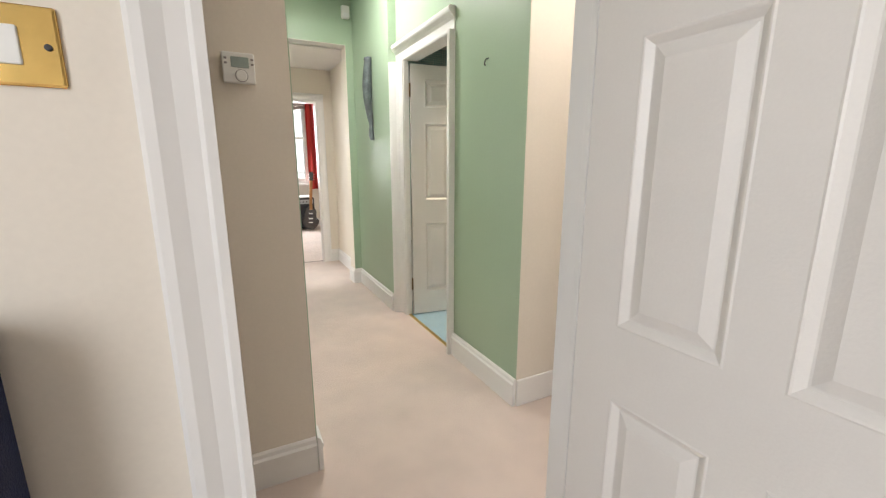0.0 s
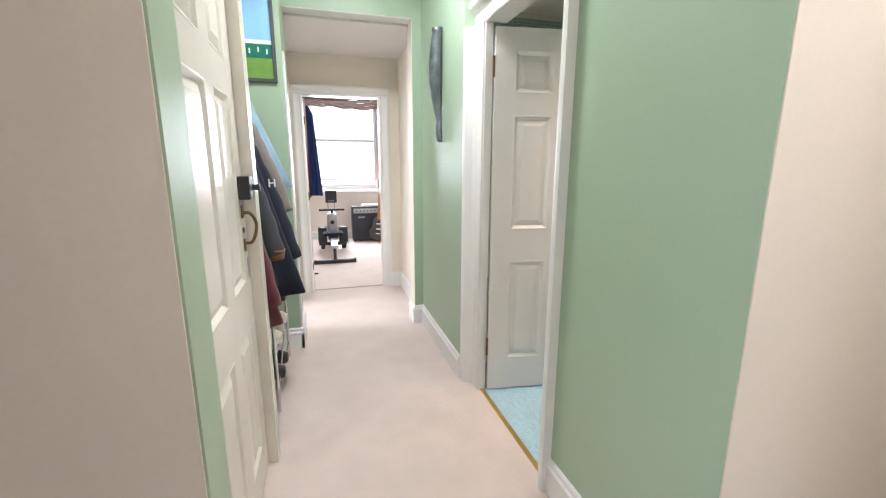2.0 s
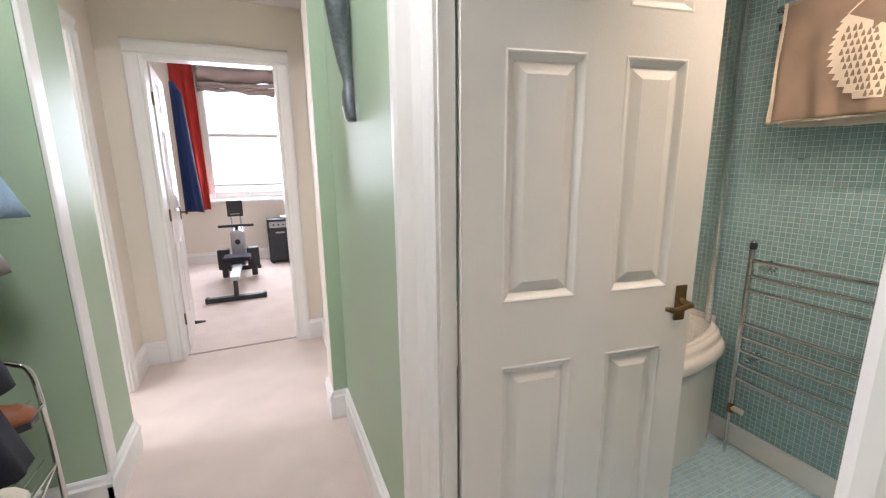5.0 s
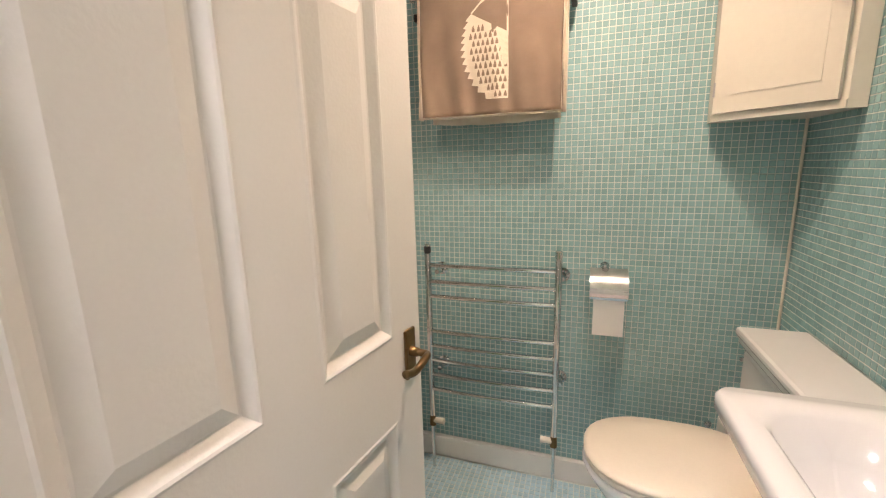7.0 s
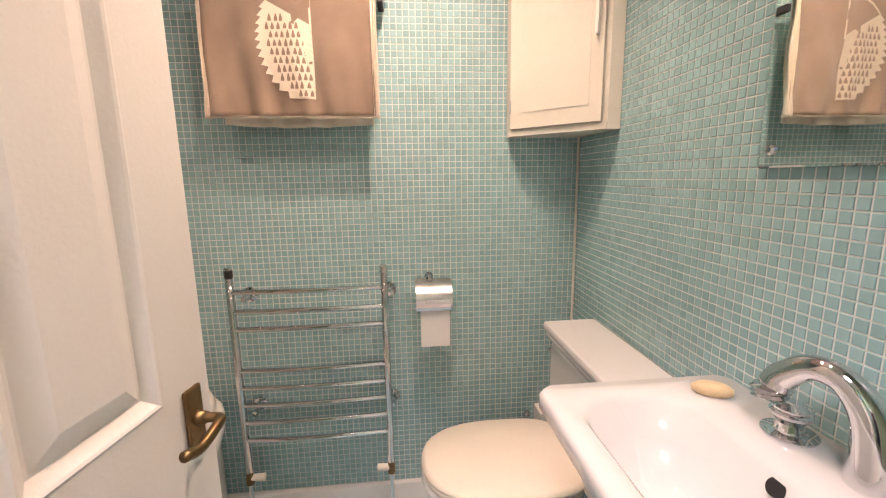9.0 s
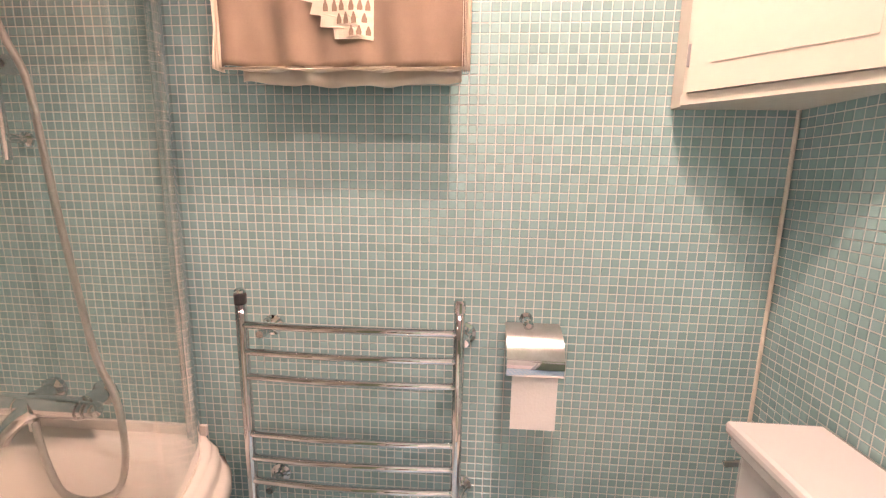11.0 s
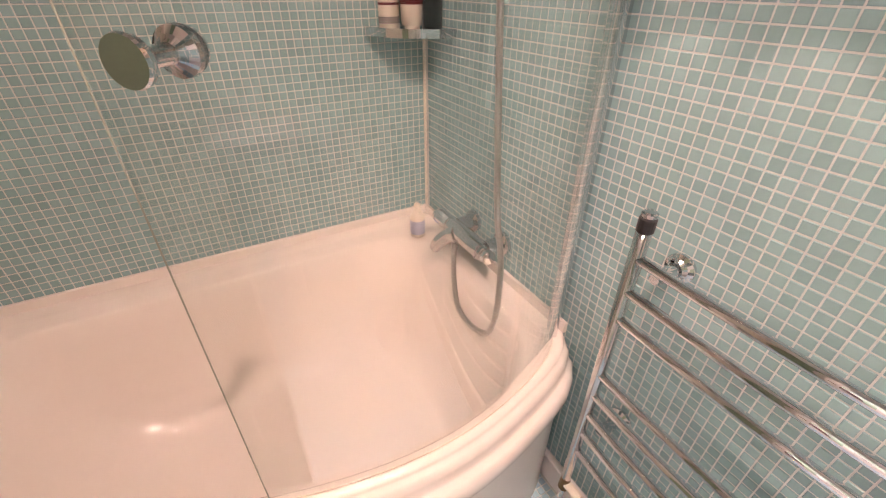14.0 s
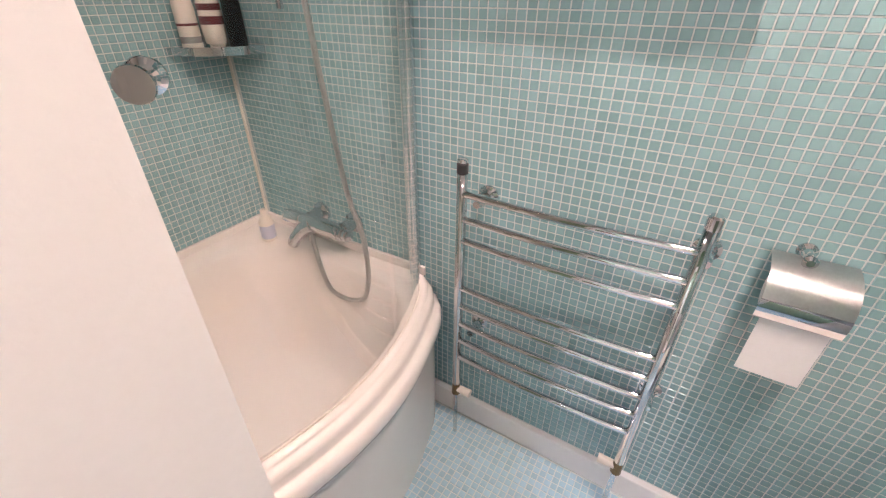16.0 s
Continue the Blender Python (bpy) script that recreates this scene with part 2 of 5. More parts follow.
def outline(section, run, bm):
    """Sweeps a closed 2D section [(out, up)] straight from run[0] to run[1]; out is the third entry."""
    a, b, out = Vector(run[0]), Vector(run[1]), Vector(run[2])
    up = Vector(run[3]) if len(run) > 3 else Vector((0, 0, 1))
    loft(bm, [[p + out * o + up * u for o, u in section] for p in (a, b)])
    return bm


SKIRT = [(0, 0), (0.018, 0), (0.018, 0.105), (0.022, 0.108), (0.022, 0.122), (0.014, 0.130), (0.012, 0.145), (0.005, 0.152), (0, 0.152)]
ARCH = [(0, 0), (0.016, 0), (0.018, 0.012), (0.013, 0.018), (0.016, 0.040), (0.022, 0.052), (0.026, 0.060), (0.026, 0.072), (0.020, 0.078), (0, 0.078)]


def skirting(name, a, b, out, label="white gloss moulded skirting board"):
    bm = bmesh.new()
    outline(SKIRT, ((*a, 0), (*b, 0), (*out, 0)), bm)
    return tagged(part(name, bm, GLOSS), label, "skirting", kind="structure")


def architrave(name, p0, p1, out, top, width=0.078, material=None):
    """A moulded frame round an opening from p0 to p1 on one wall face, up to top."""
    root = thing(name, label="white moulded door architrave", category="door frame", kind="structure")
    k = width / 0.078
    sec = [(o, u * k) for o, u in ARCH]
    a, b, o = Vector((*p0, 0)), Vector((*p1, 0)), Vector((*out, 0))
    d = (b - a).normalized()
    for p, s in ((a, -d), (b, d)):
        bm = bmesh.new()
        outline(sec, (p, p + Vector((0, 0, top)), o, s), bm)
        part("architrave_side", bm, material or GLOSS, root)
    bm = bmesh.new()
    outline(sec, (a - d * width + Vector((0, 0, top)), b + d * width + Vector((0, 0, top)), o, (0, 0, 1)), bm)
    part("architrave_head", bm, material or GLOSS, root)
    return root


def ring_panel(bm, x0, x1, z0, z1, y, sgn):
    """A moulded, raised panel in the face y of a leaf; sgn is the way out."""
    steps = [(0, 0), (0.004, 0.0015), (0.008, 0.0), (0.022, -0.011), (0.026, -0.011), (0.052, -0.001)]
    loops = [[(x0 + i, y + sgn * o, z0 + i), (x1 - i, y + sgn * o, z0 + i), (x1 - i, y + sgn * o, z1 - i), (x0 + i, y + sgn * o, z1 - i)] for i, o in steps]
    loft(bm, loops, cap=(False, True))


def panel_leaf(root, w, h, thick, cols, rows, material):
    """A panelled leaf from x=0 (hinge) to w, y=0 (front) to thick, as parts under root."""
    xs, zs = [0, *[v for c in cols for v in c], w], [0.008, *[v for r in rows for v in r], h]
    bm = bmesh.new()
    for n in range(0, len(xs), 2):
        box(bm, xs[n], xs[n + 1], 0, thick, zs[0], zs[-1])
    for n in range(0, len(zs), 2):
        for x0, x1 in cols_between(xs):
            box(bm, x0, x1, 0, thick, zs[n], zs[n + 1])
    leaf = part("leaf", bm, material, root)
    for x0, x1 in cols:
        for z0, z1 in rows:
            bm = bmesh.new()
            ring_panel(bm, x0, x1, z0, z1, 0, -1)
            ring_panel(bm, x0, x1, z0, z1, thick, 1)
            part("panel", bm, material, root)
    return leaf


def cols_between(xs):
    return [(xs[n], xs[n + 1]) for n in range(1, len(xs) - 1, 2)]


def lever_handle(parent, x, z, y, sgn, way, material, plate=(0.036, 0.105)):
    """A lever on a backplate on the face y of a leaf."""
    bm = boxes((x - plate[0] / 2, x + plate[0] / 2, y, y + sgn * 0.007, z - plate[1] / 2, z + plate[1] / 2), bevel=0.003)
    h = part("handle_plate", bm, material, parent)
    bm = bmesh.new()
    sweep(bm, [(x, y, z + 0.005), (x, y + sgn * 0.022, z + 0.005)], [0.012, 0.009], 14)
    sweep(bm, curve_points([(x, y + sgn * 0.018, z + 0.005), (x, y + sgn * 0.042, z + 0.005), (x + way * 0.02, y + sgn * 0.05, z + 0.006), (x + way * 0.06, y + sgn * 0.05, z - 0.002), (x + way * 0.088, y + sgn * 0.047, z + 0.005)], 6), 0.0075, 12)
    part("lever", bm, material, h, smooth=True)
    bm = bmesh.new()
    for dz in (-1, 1):
        lathe(bm, [(0.004, 0), (0.004, 0.0015), (0.002, 0.002)], 10, Matrix.Translation((x, y + sgn * 0.006, z + dz * plate[1] * 0.42)) @ Matrix.Rotation(radians(90 * sgn), 4, "X"))
    part("screw", bm, material, h)


def hinge(parent, x, y, z, material, tall=0.1):
    bm = tube([(x, y, z - tall / 2), (x, y, z + tall / 2)], 0.006, 10)
    box(bm, x - 0.002, x + 0.002, y, y + 0.026, z - tall / 2 + 0.002, z + tall / 2 - 0.002)
    part("hinge", bm, material, parent)


def wall(name, label, material, *rows):
    return tagged(part(name, boxes(*rows), material), label, "wall", kind="structure")


# ---- structure ----
def pieces(name, label, category, material, *rows):
    """Boards fixed together, each board a part."""
    root = thing(name, label=label, category=category, kind="structure")
    for r in rows:
        part("board", boxes(r, bevel=0.002), material, root)


TOP = 2.78
tagged(part("floor", boxes((-2.6, 1.49, -3.3, 8.75, -0.1, 0), (1.49, 3.6, -3.3, 2.0, -0.1, 0), (1.49, 3.6, 4.24, 8.75, -0.1, 0)), CARPET), "beige short-pile carpet with worn lighter patches", "carpet", kind="structure")
tagged(part("ceiling", boxes((-2.6, 3.6, -3.3, 4.2, TOP, TOP + 0.1), (-2.6, 3.6, 5.45, 8.75, TOP, TOP + 0.1), (-2.6, 0.2, 4.2, 5.45, TOP, TOP + 0.1)), CEILING), "white painted ceiling", "ceiling", kind="structure")
tagged(part("ceiling_lobby", boxes((0.2, 1.6, 4.40, 5.45, 2.315, 2.40)), CEILING), "low white lobby ceiling", "ceiling", kind="structure")
tagged(part("ceiling_bathroom", boxes((1.5, 3.1, 2.0, 4.25, 2.42, 2.5)), CEILING), "white bathroom ceiling", "ceiling", kind="structure")

wall("wall_start_room", "cream painted wall round a doorway", CREAM, (-2.6, 0.225, 0.82, 0.97, 0, TOP), (1.078, 3.6, 0.82, 0.97, 0, TOP), (0.225, 1.078, 0.82, 0.97, 1.99, TOP))
wall("wall_start_room_west", "cream painted wall round a window", CREAM, (-1.7, -1.6, -3.3, -2.25, 0, TOP), (-1.7, -1.6, -0.45, 0.82, 0, TOP), (-1.7, -1.6, -2.25, -0.45, 0, 0.72), (-1.7, -1.6, -2.25, -0.45, 2.4, TOP))
wall("wall_west", "cream painted outer wall", CREAM, (-2.7, -2.6, 0.82, 8.75, 0, TOP))
wall("wall_east", "cream painted outer wall", CREAM, (3.6, 3.7, -3.3, 8.75, 0, TOP))
wall("wall_start_room_south", "cream painted end wall", CREAM, (-1.6, 3.6, -3.3, -3.2, 0, TOP))
wall("wall_lobby_west", "cream painted end wall", CREAM, (-0.9, -0.8, 0.97, 1.68, 0, TOP))
wall("wall_lobby_east", "cream painted end wall", CREAM, (3.2, 3.3, 0.97, 1.675, 0, TOP))
wall("wall_thermostat", "cream painted wall end beside the hall", CREAM, (-2.6, 0.474, 1.68, 1.79, 0, TOP))
wall("wall_thermostat_return", "pale green painted wall end", GREEN, (0.474, 0.478, 1.684, 1.79, 0, TOP))
wall("wall_closet", "cream painted wall round a cupboard door", CREAM, (1.481, 2.20, 1.672, 1.775, 0, TOP), (2.93, 3.2, 1.672, 1.775, 0, TOP), (2.20, 2.93, 1.672, 1.775, 1.99, TOP))
wall("wall_closet_back", "plain wall behind the cupboard door", CREAM, (2.15, 3.0, 1.86, 1.9, 0, TOP))
wall("wall_hall_east", "sage green painted hall wall", GREEN, (1.478, 1.58, 1.675, 2.385, 0, TOP), (1.478, 1.512, 3.15, 3.29, 0, TOP), (1.413, 1.512, 3.29, 4.275, 0, TOP), (1.478, 1.58, 2.385, 3.15, 1.995, TOP))
wall("wall_bathroom_west", "cream painted bathroom wall beside the bath", CREAM, (1.512, 1.58, 3.36, 4.28, 0, 2.5))
wall("wall_hall_west", "sage green painted hall wall", GREEN, (0.25, 0.40, 1.79, 1.985, 0, TOP), (0.25, 0.40, 2.86, 2.96, 0, TOP), (0.25, 0.40, 1.985, 2.86, 2.03, TOP))
wall("wall_alcove", "sage green painted alcove wall", GREEN, (0.02, 0.12, 2.9, 4.03, 0, TOP), (0.02, 0.25, 1.79, 1.85, 0, TOP))
wall("wall_pier", "sage green painted pier", GREEN, (0.02, 0.455, 4.03, 4.40, 0, TOP))
wall("wall_pilaster", "cream painted pilaster beside the hall", CREAM, (1.340, 1.58, 4.279, 4.44, 0, 2.33))
wall("wall_pilaster_face", "sage green painted pilaster face", GREEN, (1.343, 1.413, 4.274, 4.280, 0, 2.34))
wall("wall_beam", "sage green painted beam over the hall", GREEN, (0.455, 1.58, 4.276, 4.40, 2.335, TOP))
wall("wall_beam_soffit", "white painted beam soffit", CEILING, (0.455, 1.341, 4.278, 4.40, 2.330, 2.335))
wall("wall_inner_lobby_east", "cream painted lobby wall", CREAM, (1.435, 1.58, 4.44, 5.39, 0, 2.32))
wall("wall_inner_lobby_west", "cream painted wall round a doorway", CREAM, (0.18, 0.28, 5.02, 5.39, 0, 2.32), (0.18, 0.28, 4.40, 5.02, 1.97, 2.32))
wall("wall_far", "cream painted wall round a doorway", CREAM, (-2.6, 0.50, 5.39, 5.50, 0, TOP), (1.245, 3.6, 5.39, 5.50, 0, TOP), (0.50, 1.245, 5.39, 5.50, 1.95, TOP))
wall("wall_far_room", "cream painted window wall", CREAM, (-2.6, 0.44, 8.55, 8.75, 0, TOP), (1.62, 3.6, 8.55, 8.75, 0, TOP), (0.44, 1.62, 8.55, 8.75, 0, 0.82), (0.44, 1.62, 8.55, 8.75, 2.52, TOP))
wall("wall_side_room_south", "cream painted wall", CREAM, (-2.6, 0.02, 3.9, 4.0, 0, TOP))
wall("wall_bathroom_east", "bathroom wall behind mosaic tiles", CREAM, (3.016, 3.12, 1.99, 4.28, 0, 2.5))
wall("wall_bathroom_north", "bathroom wall behind mosaic tiles", CREAM, (1.58, 3.016, 4.176, 4.28, 0, 2.5))
wall("wall_bathroom_south", "bathroom wall behind mosaic tiles", CREAM, (1.58, 3.016, 1.98, 2.084, 0, 2.5))
tagged(part("ground", boxes((-60, 60, -60, 120, -3.2, -3.1)), mat("outside_green", (0.16, 0.22, 0.10), 0.9, vary=0.4, scale=0.2, grain=3)), "distant hazy green ground seen through the window", "ground", kind="structure")

# skirting boards
tagged(part("baseboard_closet", boxes((1.478, 2.10, 1.660, 1.672, 0, 0.15), bevel=0.005), GLOSS), "plain white painted skirting board", "skirting", kind="structure")
skirting("baseboard_hall_east_near", (1.478, 1.672), (1.478, 2.348), (-1, 0))
skirting("baseboard_hall_east_far", (1.413, 3.296), (1.413, 4.274), (-1, 0))
skirting("baseboard_pilaster_face", (1.340, 4.274), (1.413, 4.274), (0, -1))
skirting("baseboard_pilaster", (1.340, 4.254), (1.340, 4.44), (-1, 0))
skirting("baseboard_lobby_east", (1.435, 4.44), (1.435, 5.39), (-1, 0))
skirting("baseboard_far_right", (1.325, 5.39), (1.435, 5.39), (0, -1))
skirting("baseboard_far_left", (0.28, 5.39), (0.42, 5.39), (0, -1))
skirting("baseboard_lobby_west", (0.28, 5.10), (0.28, 5.39), (1, 0))
skirting("baseboard_thermostat", (-0.8, 1.68), (0.474, 1.68), (0, -1))
skirting("baseboard_thermostat_return", (0.478, 1.662), (0.478, 1.79), (1, 0))
skirting("baseboard_pier", (0.12, 4.03), (0.475, 4.03), (0, -1))
skirting("baseboard_pier_side", (0.455, 4.012), (0.455, 4.40), (1, 0))
skirting("baseboard_far_room", (-2.6, 8.55), (3.6, 8.55), (0, -1))
tagged(part("trim_pier_edge", boxes((0.456, 0.470, 4.034, 4.11, 0.153, 1.995), bevel=0.003), GLOSS), "white painted edge board on the pier", "trim", kind="structure")

# door frames
architrave("architrave_start_room", (0.250, 0.82), (1.085, 0.82), (0, -1), 1.985, 0.09)
pieces("architrave_start_lobby", "plain white painted door trim", "door frame", GLOSS, (0.155, 0.220, 0.972, 0.984, 0, 1.985), (0.155, 1.06, 0.972, 0.984, 1.986, 2.06))
pieces("door_lining_start", "white gloss door lining with stop bead", "door frame", GLOSS, (0.225, 0.237, 0.82, 0.97, 0, 1.985), (1.066, 1.078, 0.82, 0.97, 0, 1.985), (0.225, 1.078, 0.82, 0.97, 1.978, 1.99), (0.237, 0.242, 0.875, 0.90, 0, 1.978), (1.058, 1.066, 0.885, 0.905, 0, 1.978))
casing = thing("architrave_bathroom", label="deep white moulded door casing", category="door frame", kind="structure")
DEEP = [(0, 0), (0.012, 0), (0.016, 0.012), (0.010, 0.020), (0.014, 0.066), (0.032, 0.086), (0.042, 0.092), (0.062, 0.106), (0.070, 0.118), (0.070, 0.138), (0.062, 0.145), (0, 0.145)]
part("architrave_side", outline(DEEP, ((1.478, 3.15, 0), (1.478, 3.15, 1.99), (-1, 0, 0), (0, 1, 0)), bmesh.new()), GLOSS, casing)
part("architrave_side", outline([(0, 0), (0.030, 0), (0.040, 0.010), (0.042, 0.022), (0.038, 0.036), (0, 0.036)], ((1.478, 2.384, 0), (1.478, 2.384, 1.99), (-1, 0, 0), (0, -1, 0)), bmesh.new()), GLOSS, casing)
part("architrave_head", outline([(o * 0.6, u * 0.85) for o, u in DEEP], ((1.478, 2.348, 1.99), (1.478, 3.295, 1.99), (-1, 0, 0), (0, 0, 1)), bmesh.new()), GLOSS, casing)
pieces("door_lining_bathroom", "white gloss door lining with stop bead", "door frame", GLOSS, (1.474, 1.584, 2.377, 2.389, 0, 1.99), (1.474, 1.516, 3.142, 3.150, 0, 1.99), (1.474, 1.584, 2.389, 3.142, 1.986, 1.998), (1.53, 1.56, 2.389, 2.40, 0, 1.986))
architrave("architrave_closet", (2.19, 1.672), (2.94, 1.672), (0, -1), 1.985, 0.09, OLDWHITE)
architrave("architrave_far", (0.51, 5.39), (1.235, 5.39), (0, -1), 1.945, 0.095)
pieces("door_lining_far", "white gloss door lining", "door frame", GLOSS, (0.50, 0.512, 5.386, 5.504, 0, 1.95), (1.233, 1.245, 5.386, 5.504, 0, 1.95), (0.512, 1.233, 5.386, 5.504, 1.94, 1.952))
architrave("architrave_side_room", (0.28, 4.42), (0.28, 5.02), (1, 0), 1.97)
pieces("door_lining_side_room", "white gloss door lining", "door frame", GLOSS, (0.176, 0.284, 5.012, 5.024, 0, 1.975), (0.176, 0.284, 4.40, 4.425, 0, 1.975), (0.176, 0.284, 4.425, 5.012, 1.965, 1.977))
tagged(part("threshold_bathroom", boxes((1.484, 1.508, 2.39, 3.145, -0.002, 0.006), bevel=0.002), BRASS), "brass threshold strip between carpet and mosaic", "threshold", kind="structure")
tagged(part("threshold_far", boxes((0.512, 1.233, 5.43, 5.452, -0.002, 0.004), bevel=0.0015), BLIND), "thin carpet joining strip in the doorway", "threshold", kind="structure")

# front door frame in the hall
pieces("door_frame_front", "cream painted front door frame", "door frame", OLDWHITE, (0.33, 0.408, 1.957, 2.016, 0, 2.05), (0.33, 0.408, 2.825, 2.89, 0, 2.05), (0.33, 0.408, 2.016, 2.825, 1.99, 2.05))


# ---- doors ----
COLS6 = [(0.125, 0.332), (0.44, 0.638)]
ROWS6 = [(0.195, 0.772), (0.958, 1.545), (1.655, 1.862)]

door = thing("door_1", 1.522, 3.126, 0, -8.05, "white six-panel bathroom door standing open on brass hinges", "door", kind="structure")
panel_leaf(door, 0.702, 1.965, 0.035, [(0.105, 0.314), (0.419, 0.606)], [(0.195, 0.776), (0.950, 1.548), (1.655, 1.862)], DOORWHITE)
lever_handle(door, 0.658, 0.898, 0.0, -1, -1, OLDBRASS)
part("latch_plate", boxes((0.7015, 0.7035, 0.007, 0.028, 0.86, 0.94), bevel=0.001), OLDBRASS, door, "brass latch plate in the door edge")
for hz in (0.27, 1.78):
    hinge(door, -0.006, 0.003, hz, OLDBRASS)

door = thing("door_2", 1.018, 0.842, 0, -88.0, "white six-panel room door standing open", "door", kind="structure")
leaf = [(0.115, 0.345), (0.44, 0.66)]
panel_leaf(door, 0.775, 1.96, 0.04, leaf, [(0.15, 0.70), (0.88, 1.50), (1.61, 1.82)], DOORWHITE)
for hz in (0.24, 1.75):
    hinge(door, -0.006, 0.0, hz, OLDBRASS)
lever_handle(door, 0.735, 0.86, 0.0, -1, -1, BRASS)

door = thing("door_3", 2.203, 1.70, 0, 0, "closed cream-painted cupboard door with a brass lever", "door", kind="structure")
panel_leaf(door, 0.724, 1.98, 0.04, [(0.13, 0.33), (0.42, 0.62)], [(0.2, 0.76), (0.98, 1.52), (1.64, 1.85)], OLDWHITE)
lever_handle(door, 0.075, 0.82, 0.0, -1, 1, BRASS, (0.05, 0.125))

door = thing("door_4", 0.365, 2.020, 0, 90, "closed cream gloss front door with six panels and a brass pull", "door", kind="structure")
panel_leaf(door, 0.801, 1.98, 0.045, [(0.125, 0.394), (0.489, 0.699)], [(0.16, 0.69), (0.862, 1.53), (1.64, 1.85)], OLDWHITE)
bm = boxes((0.704, 0.779, -0.042, 0, 1.17, 1.255), bevel=0.005)
lock = part("night_latch", bm, BLACK, door, "black night latch body")
bm = tube([(0.764, -0.04, 1.213), (0.764, -0.068, 1.213)], [0.011, 0.013], 14)
part("latch_knob", bm, BLACK, lock)
bm = tube(curve_points([(0.739, -0.002, 1.12), (0.744, -0.03, 1.115), (0.754, -0.046, 1.07), (0.744, -0.03, 1.012), (0.739, -0.002, 1.005)], 8), 0.006)
pull = part("pull_handle", bm, OLDBRASS, door, "brass bow pull handle", smooth=True)
bm = boxes((0.727, 0.756, -0.005, 0, 1.10, 1.15), (0.727, 0.756, -0.005, 0, 0.975, 1.022), bevel=0.002)
part("pull_plate", bm, OLDBRASS, pull)
bm = lathe(bmesh.new(), [(0.011, 0), (0.011, 0.004), (0.006, 0.006)], 16, pose(0.739, 0, 1.055, 90))
part("keyhole", bm, OLDBRASS, door)
bm = boxes((0.741, 0.747, -0.008, -0.003, 0.87, 0.95), bevel=0.002)
part("key_fob", bm, SILVER, door)

door = thing("door_5", 0.522, 5.505, 0, 95, "white panelled door opened into the far room", "door", kind="structure")
panel_leaf(door, 0.72, 1.93, 0.035, COLS6, ROWS6, DOORWHITE)
lever_handle(door, 0.67, 0.93, 0.0, -1, -1, OLDBRASS, (0.04, 0.1))
for hz in (0.25, 0.98, 1.72):
    hinge(door, -0.012, 0.006, hz, OLDBRASS, 0.08)


# ---- hall things ----
def thermostat():
    t = thing("thermostat", 0.318, 1.68, 1.546, 0, "white wall thermostat with grey display and round dial", "thermostat")
    body = part("case", boxes((-0.047, 0.047, -0.024, 0, -0.046, 0.046), bevel=0.004), PLASTIC, t)
    part("display", boxes((-0.022, 0.03, -0.0255, -0.02, 0.0, 0.032), bevel=0.001), GREYSCREEN, t, "grey-green display")
    dial = part("dial", lathe(bmesh.new(), [(0.017, 0), (0.017, 0.006), (0.014, 0.008)], 24, pose(0.006, -0.024, -0.024, 90)), PLASTIC, t)
    part("dial_ring", lathe(bmesh.new(), [(0.019, 0), (0.019, 0.002)], 24, pose(0.006, -0.024, -0.024, 90)), GREYBAND, dial)
    for dx, dz in ((-0.037, 0.026), (-0.037, 0.012), (0.04, 0.026), (0.04, 0.012)):
        part("button", boxes((dx - 0.004, dx + 0.004, -0.0265, -0.02, dz - 0.003, dz + 0.003), bevel=0.001), GREYBAND, t)
    return t


thermostat()


def light_switch():
    t = thing("light_switch", 0.046, 0.82, 1.388, 0, "polished brass rocker light switch", "light switch")
    part("plate", boxes((-0.046, 0.046, -0.006, 0, -0.046, 0.046), bevel=0.0035), BRASS, t)
    part("rocker", boxes((-0.040, 0.008, -0.010, -0.004, -0.022, 0.022), bevel=0.002), PLASTIC, t, "white rocker insert")
    part("screw", lathe(bmesh.new(), [(0.004, 0), (0.004, 0.002), (0.002, 0.0025)], 12, pose(0.034, -0.006, 0, 90)), BLACK, t)
    return t


light_switch()
tagged(part("strike_plate", boxes((0.2365, 0.239, 0.84, 0.866, 0.70, 0.76), bevel=0.001), BLACK), "dark metal strike plate on the door lining", "strike plate")


def fish():
    """A slim bronze wall figure with a narrow waist above the tail."""
    t = thing("wall_ornament", 1.413, 3.70, 0, 0, "slender dark bronze fish-shaped ornament hung on the green wall", "ornament")
    prof = [(2.115, 0.020, 0.02), (2.108, 0.030, 0.032), (2.09, 0.030, 0.032), (2.082, 0.031, 0.030), (2.00, 0.040, 0.036), (1.89, 0.045, 0.040), (1.80, 0.044, 0.038), (1.71, 0.035, 0.032), (1.62, 0.024, 0.024), (1.575, 0.016, 0.018), (1.555, 0.016, 0.017), (1.53, 0.024, 0.020), (1.48, 0.034, 0.021), (1.45, 0.036, 0.018), (1.438, 0.030, 0.012)]
    loops = []
    for n, (z, ry, rx) in enumerate(prof):
        dy = 0.02 * math.sin((z - 1.45) * 4.5)
        loops.append([(-rx - 0.004 + rx * math.cos(a), dy + ry * math.sin(a), z) for a in (2 * math.pi * k / 20 for k in range(20))])
    part("body", loft(bmesh.new(), loops), BRONZE, t, smooth=True)
    part("hanger", tube([(-0.03, 0.0, 2.10), (-0.032, 0.05, 2.097), (-0.03, 0.066, 2.085)], [0.012, 0.010, 0.008], 10), BRONZE, t)
    return t


